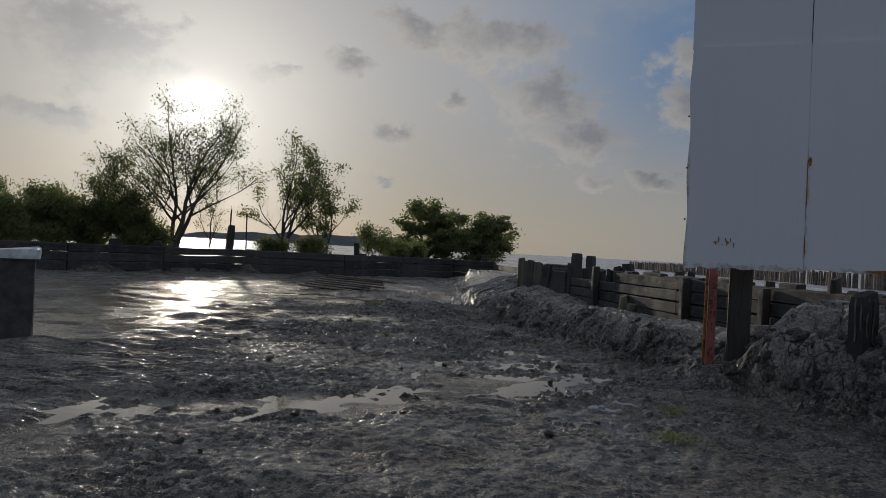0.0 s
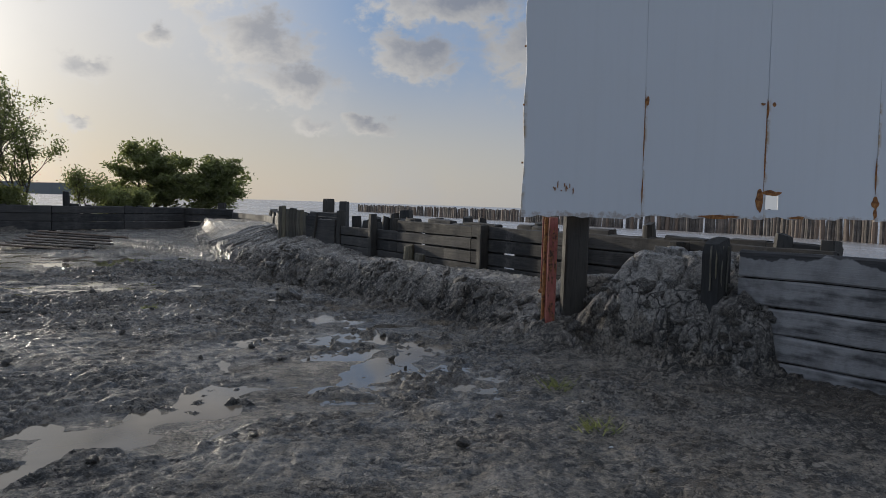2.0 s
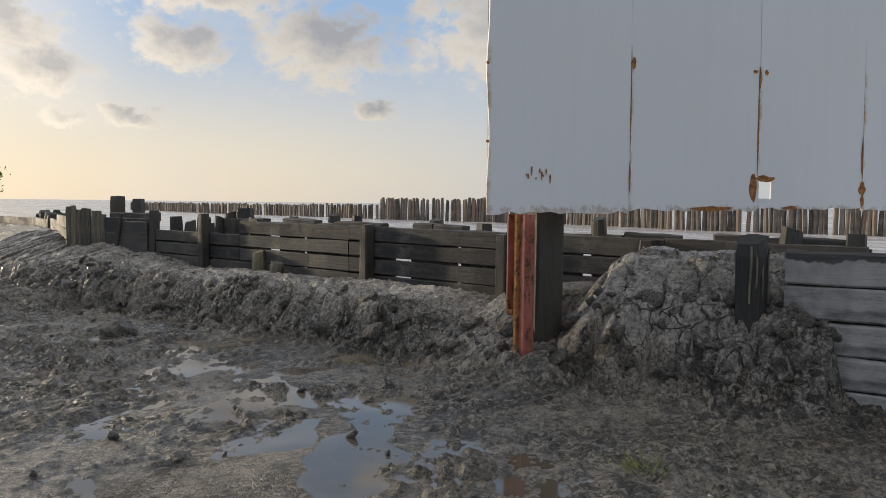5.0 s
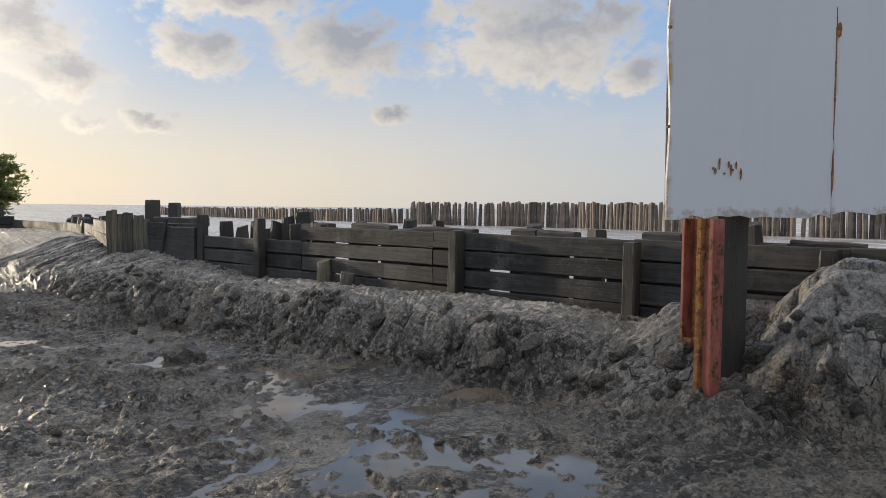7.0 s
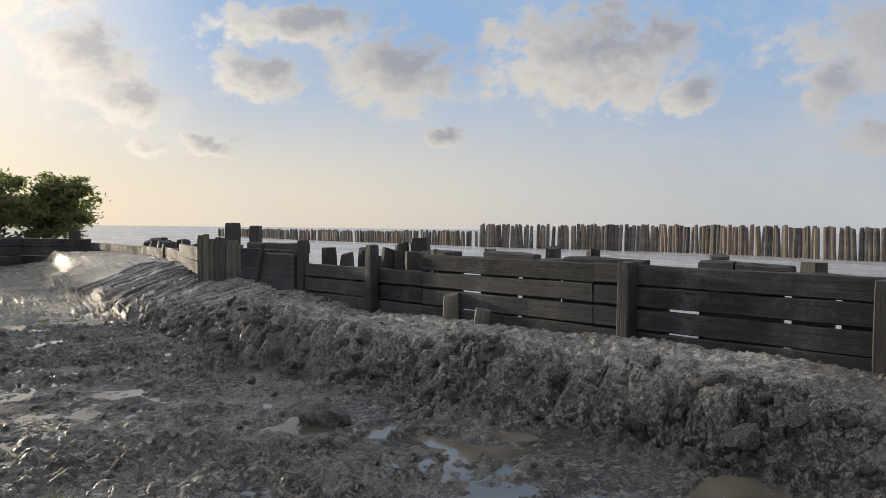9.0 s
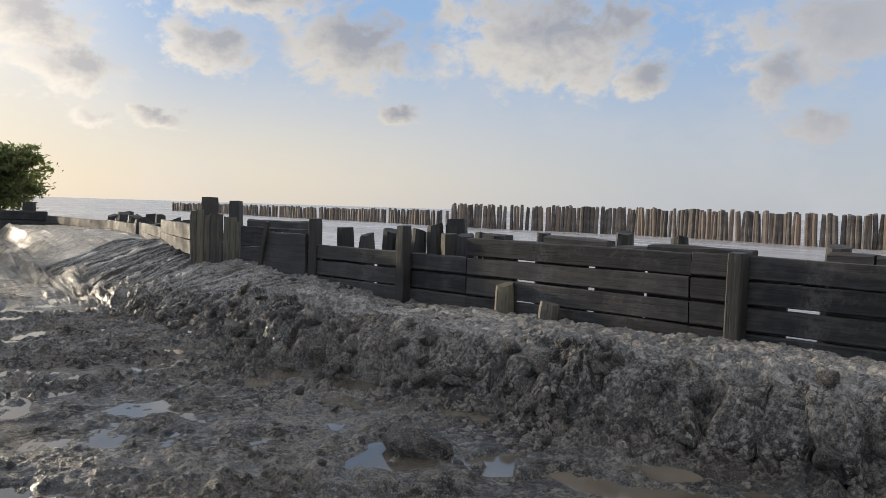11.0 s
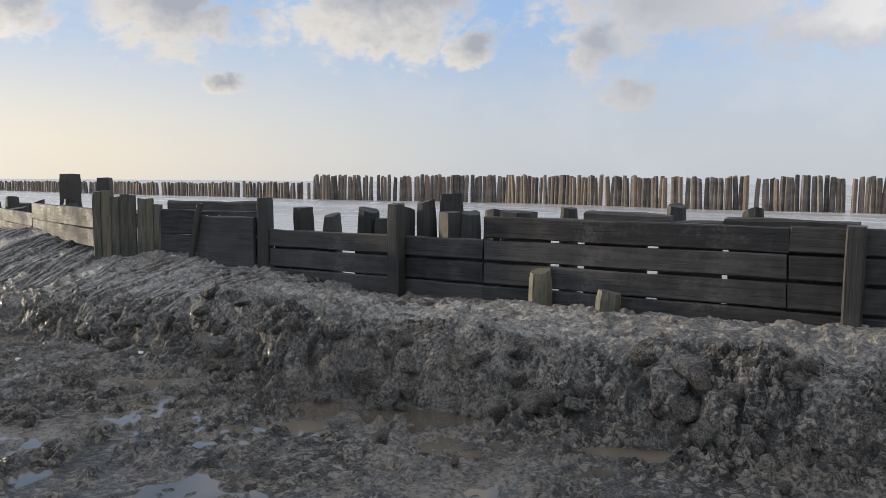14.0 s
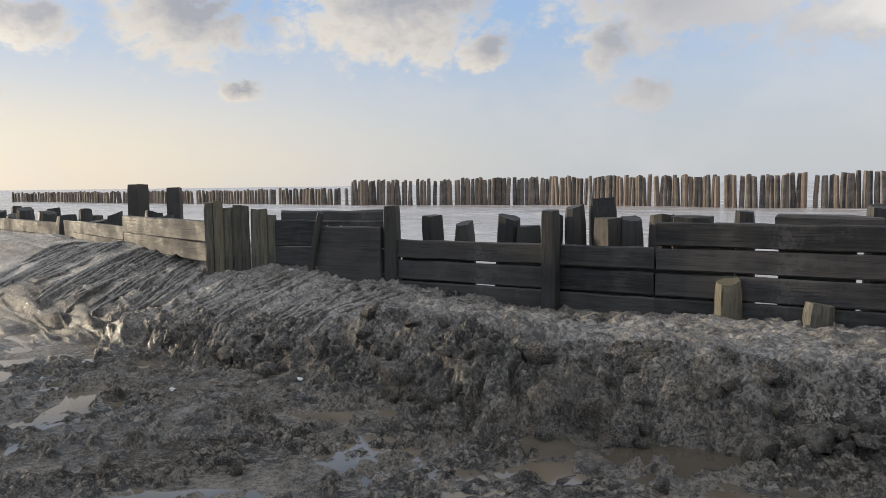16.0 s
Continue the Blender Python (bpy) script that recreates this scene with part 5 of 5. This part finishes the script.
def litter():
    """Pale stones, shells and scraps on the mud and on the planks."""
    r = np.random.default_rng(31)
    shapes = [clod_shape(1800 + i) for i in range(5)]
    for me in shapes:
        me.materials.append(WHITECAP)
    for x, y, lift, size in [(-0.55, 16.55, 0, 0.07), (2.75, 20.6, 0, 0.09), (3.02, 20.3, 0.62, 0.06), (3.1, 20.15, 0.62, 0.06), (-0.3, 12.2, 0, 0.04), (0.4, 18.9, 0, 0.05), (1.2, 18.4, 0.1, 0.05), (0.2, 9.9, 0, 0.03), (2.3, 6.9, 0, 0.03), (1.9, 5.9, 0, 0.03), (-1.0, 10.9, 0, 0.035)]:
        z = ground_z(x, y) + size * 0.2 if not lift else 1.10 if lift > 0.5 else ground_z(x, y) + 0.03
        ob = part("pale_stone", shapes[int(r.integers(5))], WHITECAP, at=pose(x, y, z, 20 * r.random(), 20 * r.random(), 360 * r.random()))
        ob.scale = (size, size * 0.8, size * 0.55)
        tagged(ob, "small pale stone on the wet mud" if not lift else "small pale scrap lying on the plank", "stone", "pale stones")


litter()


def weed(x, y, seed):
    r = np.random.default_rng(seed)
    s = Shape()
    for i in range(60):
        a, l, w = r.random() * 6.28, 0.05 + 0.10 * r.random(), 0.006
        bx, by = 0.07 * r.normal(), 0.07 * r.normal()
        tip = (bx + math.cos(a) * l * 0.8, by + math.sin(a) * l * 0.8, l * 0.7)
        s.join([(bx - w, by, 0), (bx + w, by, 0), tip], [(0, 1, 2)])
    tagged(part("weed_tuft", s, WEED, at=pose(x, y, ground_z(x, y) - 0.01)), "small dark green weed tuft in the mud", "weed", kind="stuff")


for i, (x, y) in enumerate([(2.35, 7.35), (2.0, 6.2), (-0.9, 12.7)]):
    weed(x, y, 1850 + i)

# ---- trees ----


def grow(seed, height_, spread_, levels, trunks=1, lean=(0.0, 0.0), first=0.35, droop=0.0):
    """Limbs of a tree as one shape, and the places of its twigs' tips."""
    r = random.Random(seed)
    limbs, tips = Shape(), []

    def limb(p, d, length, radius, level):
        path, radii, n = [Vector(p)], [radius], 4
        for i in range(n):
            d = (d + Vector((r.uniform(-1, 1), r.uniform(-1, 1), r.uniform(-0.5, 0.8) - droop * level)) * 0.20).normalized()
            path.append(path[-1] + d * length / n)
            radii.append(radius * (1 - 0.55 * (i + 1) / n))
        ring_tube(path, radii, 6 if level < 2 else 4, 0.2, limbs, r.randint(0, 999), False)
        if level >= levels:
            tips.extend(path[1:])
            return
        for k in range(r.randint(3, 4)):
            u = r.uniform(first if level == 0 else 0.3, 1.0)
            i = min(int(u * n), n - 1)
            q = path[i].lerp(path[i + 1], u * n - i)
            turn = Vector((r.uniform(-1, 1), r.uniform(-1, 1), r.uniform(-0.1, 0.7))).normalized()
            limb(q, (d * 0.55 + turn * spread_).normalized(), length * r.uniform(0.5, 0.72), radii[i] * 0.6, level + 1)
        limb(path[-1], d, length * 0.6, radii[-1], level + 1)

    for k in range(trunks):
        a = 2 * math.pi * k / trunks + seed
        d = Vector((math.cos(a) * 0.28 * (trunks > 1) + lean[0], math.sin(a) * 0.28 * (trunks > 1) + lean[1], 1)).normalized()
        limb((0.1 * math.cos(a), 0.1 * math.sin(a), 0), d, height_ * 0.48, height_ * 0.018, 0)
    return limbs, tips


def leaves(tips, per, size, scatter, seed):
    """A crown of many small pointed leaves round the twigs."""
    r = np.random.default_rng(seed)
    tips = np.array([tuple(t) for t in tips])
    c = np.repeat(tips, per, 0) + r.normal(size=(len(tips) * per, 3)) * scatter * np.array([1, 1, 0.6])
    n = len(c)
    a = r.normal(size=(n, 3)); a /= np.linalg.norm(a, axis=1)[:, None]
    b = np.cross(a, r.normal(size=(n, 3))); b /= np.linalg.norm(b, axis=1)[:, None]
    s = (size * (0.6 + 0.8 * r.random(n)))[:, None]
    v = np.stack([c - a * s, c + b * s * 0.38, c + a * s, c - b * s * 0.38], 1).reshape(-1, 3)
    shape = Shape()
    shape.v = [tuple(p) for p in v]
    shape.f = [(4 * i, 4 * i + 1, 4 * i + 2, 4 * i + 3) for i in range(n)]
    return shape


def tree(name, at, seed, tall, spread_, levels, per, size, scatter, label, leaf=LEAF, trunks=1, lean=(0, 0), first=0.35, droop=0.0, keep=1.0, flat=1.0, gaps=0.12, group="trees on the dike"):
    t = thing(name, label, "tree" if name == "tree" else "bush", group, at=pose(*at) @ Matrix.Diagonal((1 / flat, 1, 1, 1)))
    limbs, tips = grow(seed, tall, spread_, levels, trunks, lean, first, droop)
    top = max(p.z for p in tips)
    k = tall / top
    limbs.v = [(x * k, y * k, z * k) for x, y, z in limbs.v]
    tips = [p * k for p in tips]
    tips = [p for p in tips if noise.noise(p * (2.2 / (0.6 + 0.12 * tall)) + Vector((seed, 0, seed))) < gaps]
    random.Random(seed).shuffle(tips)
    part("trunk", limbs, BARK, t)
    part("crown", leaves(tips[:int(len(tips) * keep)], per, size, scatter, seed), leaf, t)
    return t


tree("tree", (-13.1, 36.6, 0.4), 5, 8.4, 0.75, 4, 4, 0.06, 0.22, "tall bare-looking tree with sparse small leaves on the dike", trunks=3, lean=(0.10, 0), first=0.3)
tree("tree", (-16.8, 36.5, 0.4), 9, 5.6, 0.8, 4, 2, 0.07, 0.14, "slanting thinly leaved tree on the dike", trunks=2, lean=(0.35, 0), first=0.4)
tree("tree", (-7.9, 38.0, 0.4), 14, 6.6, 0.5, 4, 3, 0.08, 0.13, "slender loosely leaved tree on the dike", trunks=2, first=0.35, keep=0.75, gaps=0.0)
tree("tree", (-6.1, 38.6, 0.4), 21, 4.2, 0.5, 3, 6, 0.075, 0.18, "small loosely leaved tree on the dike", trunks=2)
tree("tree", (-11.6, 37.5, 0.4), 23, 3.6, 0.5, 3, 3, 0.06, 0.2, "thin bare sapling on the dike", trunks=1)
tree("tree", (-3.6, 39.5, 0.4), 27, 2.3, 0.6, 3, 5, 0.07, 0.2, "low twiggy sapling on the dike", trunks=3)
for i, (x, y, h_) in enumerate([(-26, 33, 4.2), (-23.5, 35, 3.6), (-21, 33, 3.6), (-19, 36, 3.3), (-17.2, 33.5, 2.9), (-15, 36, 3.2), (-30, 34, 5.0), (-18.4, 31.5, 2.6), (-20, 30.5, 3.0), (-22, 31, 3.4), (-16.2, 35, 2.6), (-13.8, 35.2, 1.8), (-24.6, 31, 3.6)]):
    tree("bush", (x, y, 0.3), 40 + i, h_, 0.85, 3, 12, 0.08, 0.24, "dense dark green bush on the dike", LEAF_DARK, trunks=5, first=0.1, group="bushes on the dike")
for i, (x, y, h_) in enumerate([(-8.6, 37.4, 1.2), (-6.6, 37.6, 1.3), (-2.6, 41.5, 1.5), (-1.6, 43.0, 1.4)]):
    tree("bush", (x, y, 0.4), 60 + i, h_, 0.85, 2, 20, 0.07, 0.2, "low green bush on the dike", LEAF_DARK, trunks=5, first=0.1, group="bushes on the dike")
tree("tree", (-1.2, 57.0, 0.0), 33, 5.3, 1.2, 4, 5, 0.12, 0.17, "broad green tree with a layered spreading crown by the sea", LEAF_DARK, trunks=4, first=0.12, droop=0.08, lean=(0.05, 0), flat=0.8, gaps=0.14, group="")
tree("tree", (2.3, 55.0, 0.0), 35, 4.4, 1.25, 4, 5, 0.12, 0.16, "low spreading green tree leaning over the sea", LEAF_DARK, trunks=3, first=0.25, droop=0.12, lean=(0.2, 0), flat=0.75, gaps=0.15, group="")


def far_shore():
    pts = [(-260 + 14 * i, 700 + 10 * math.sin(i), 0) for i in range(22)]
    r = np.random.default_rng(3)
    s = Shape()
    v, f = [], []
    for i, (x, y, z) in enumerate(pts):
        top = (7 + 5 * r.random()) * math.sin(math.pi * i / 21) ** 0.5 + 0.5
        v += [(x, y, 0), (x, y + 8, top), (x, y + 60, 0)]
    for i in range(21):
        f += [(3 * i, 3 * i + 3, 3 * i + 4, 3 * i + 1), (3 * i + 1, 3 * i + 4, 3 * i + 5, 3 * i + 2)]
    tagged(new("backdrop_shore", s.join(v, f).mesh("backdrop_shore", HILL)), "hazy low wooded shore on the horizon", "shore", kind="structure")


far_shore()
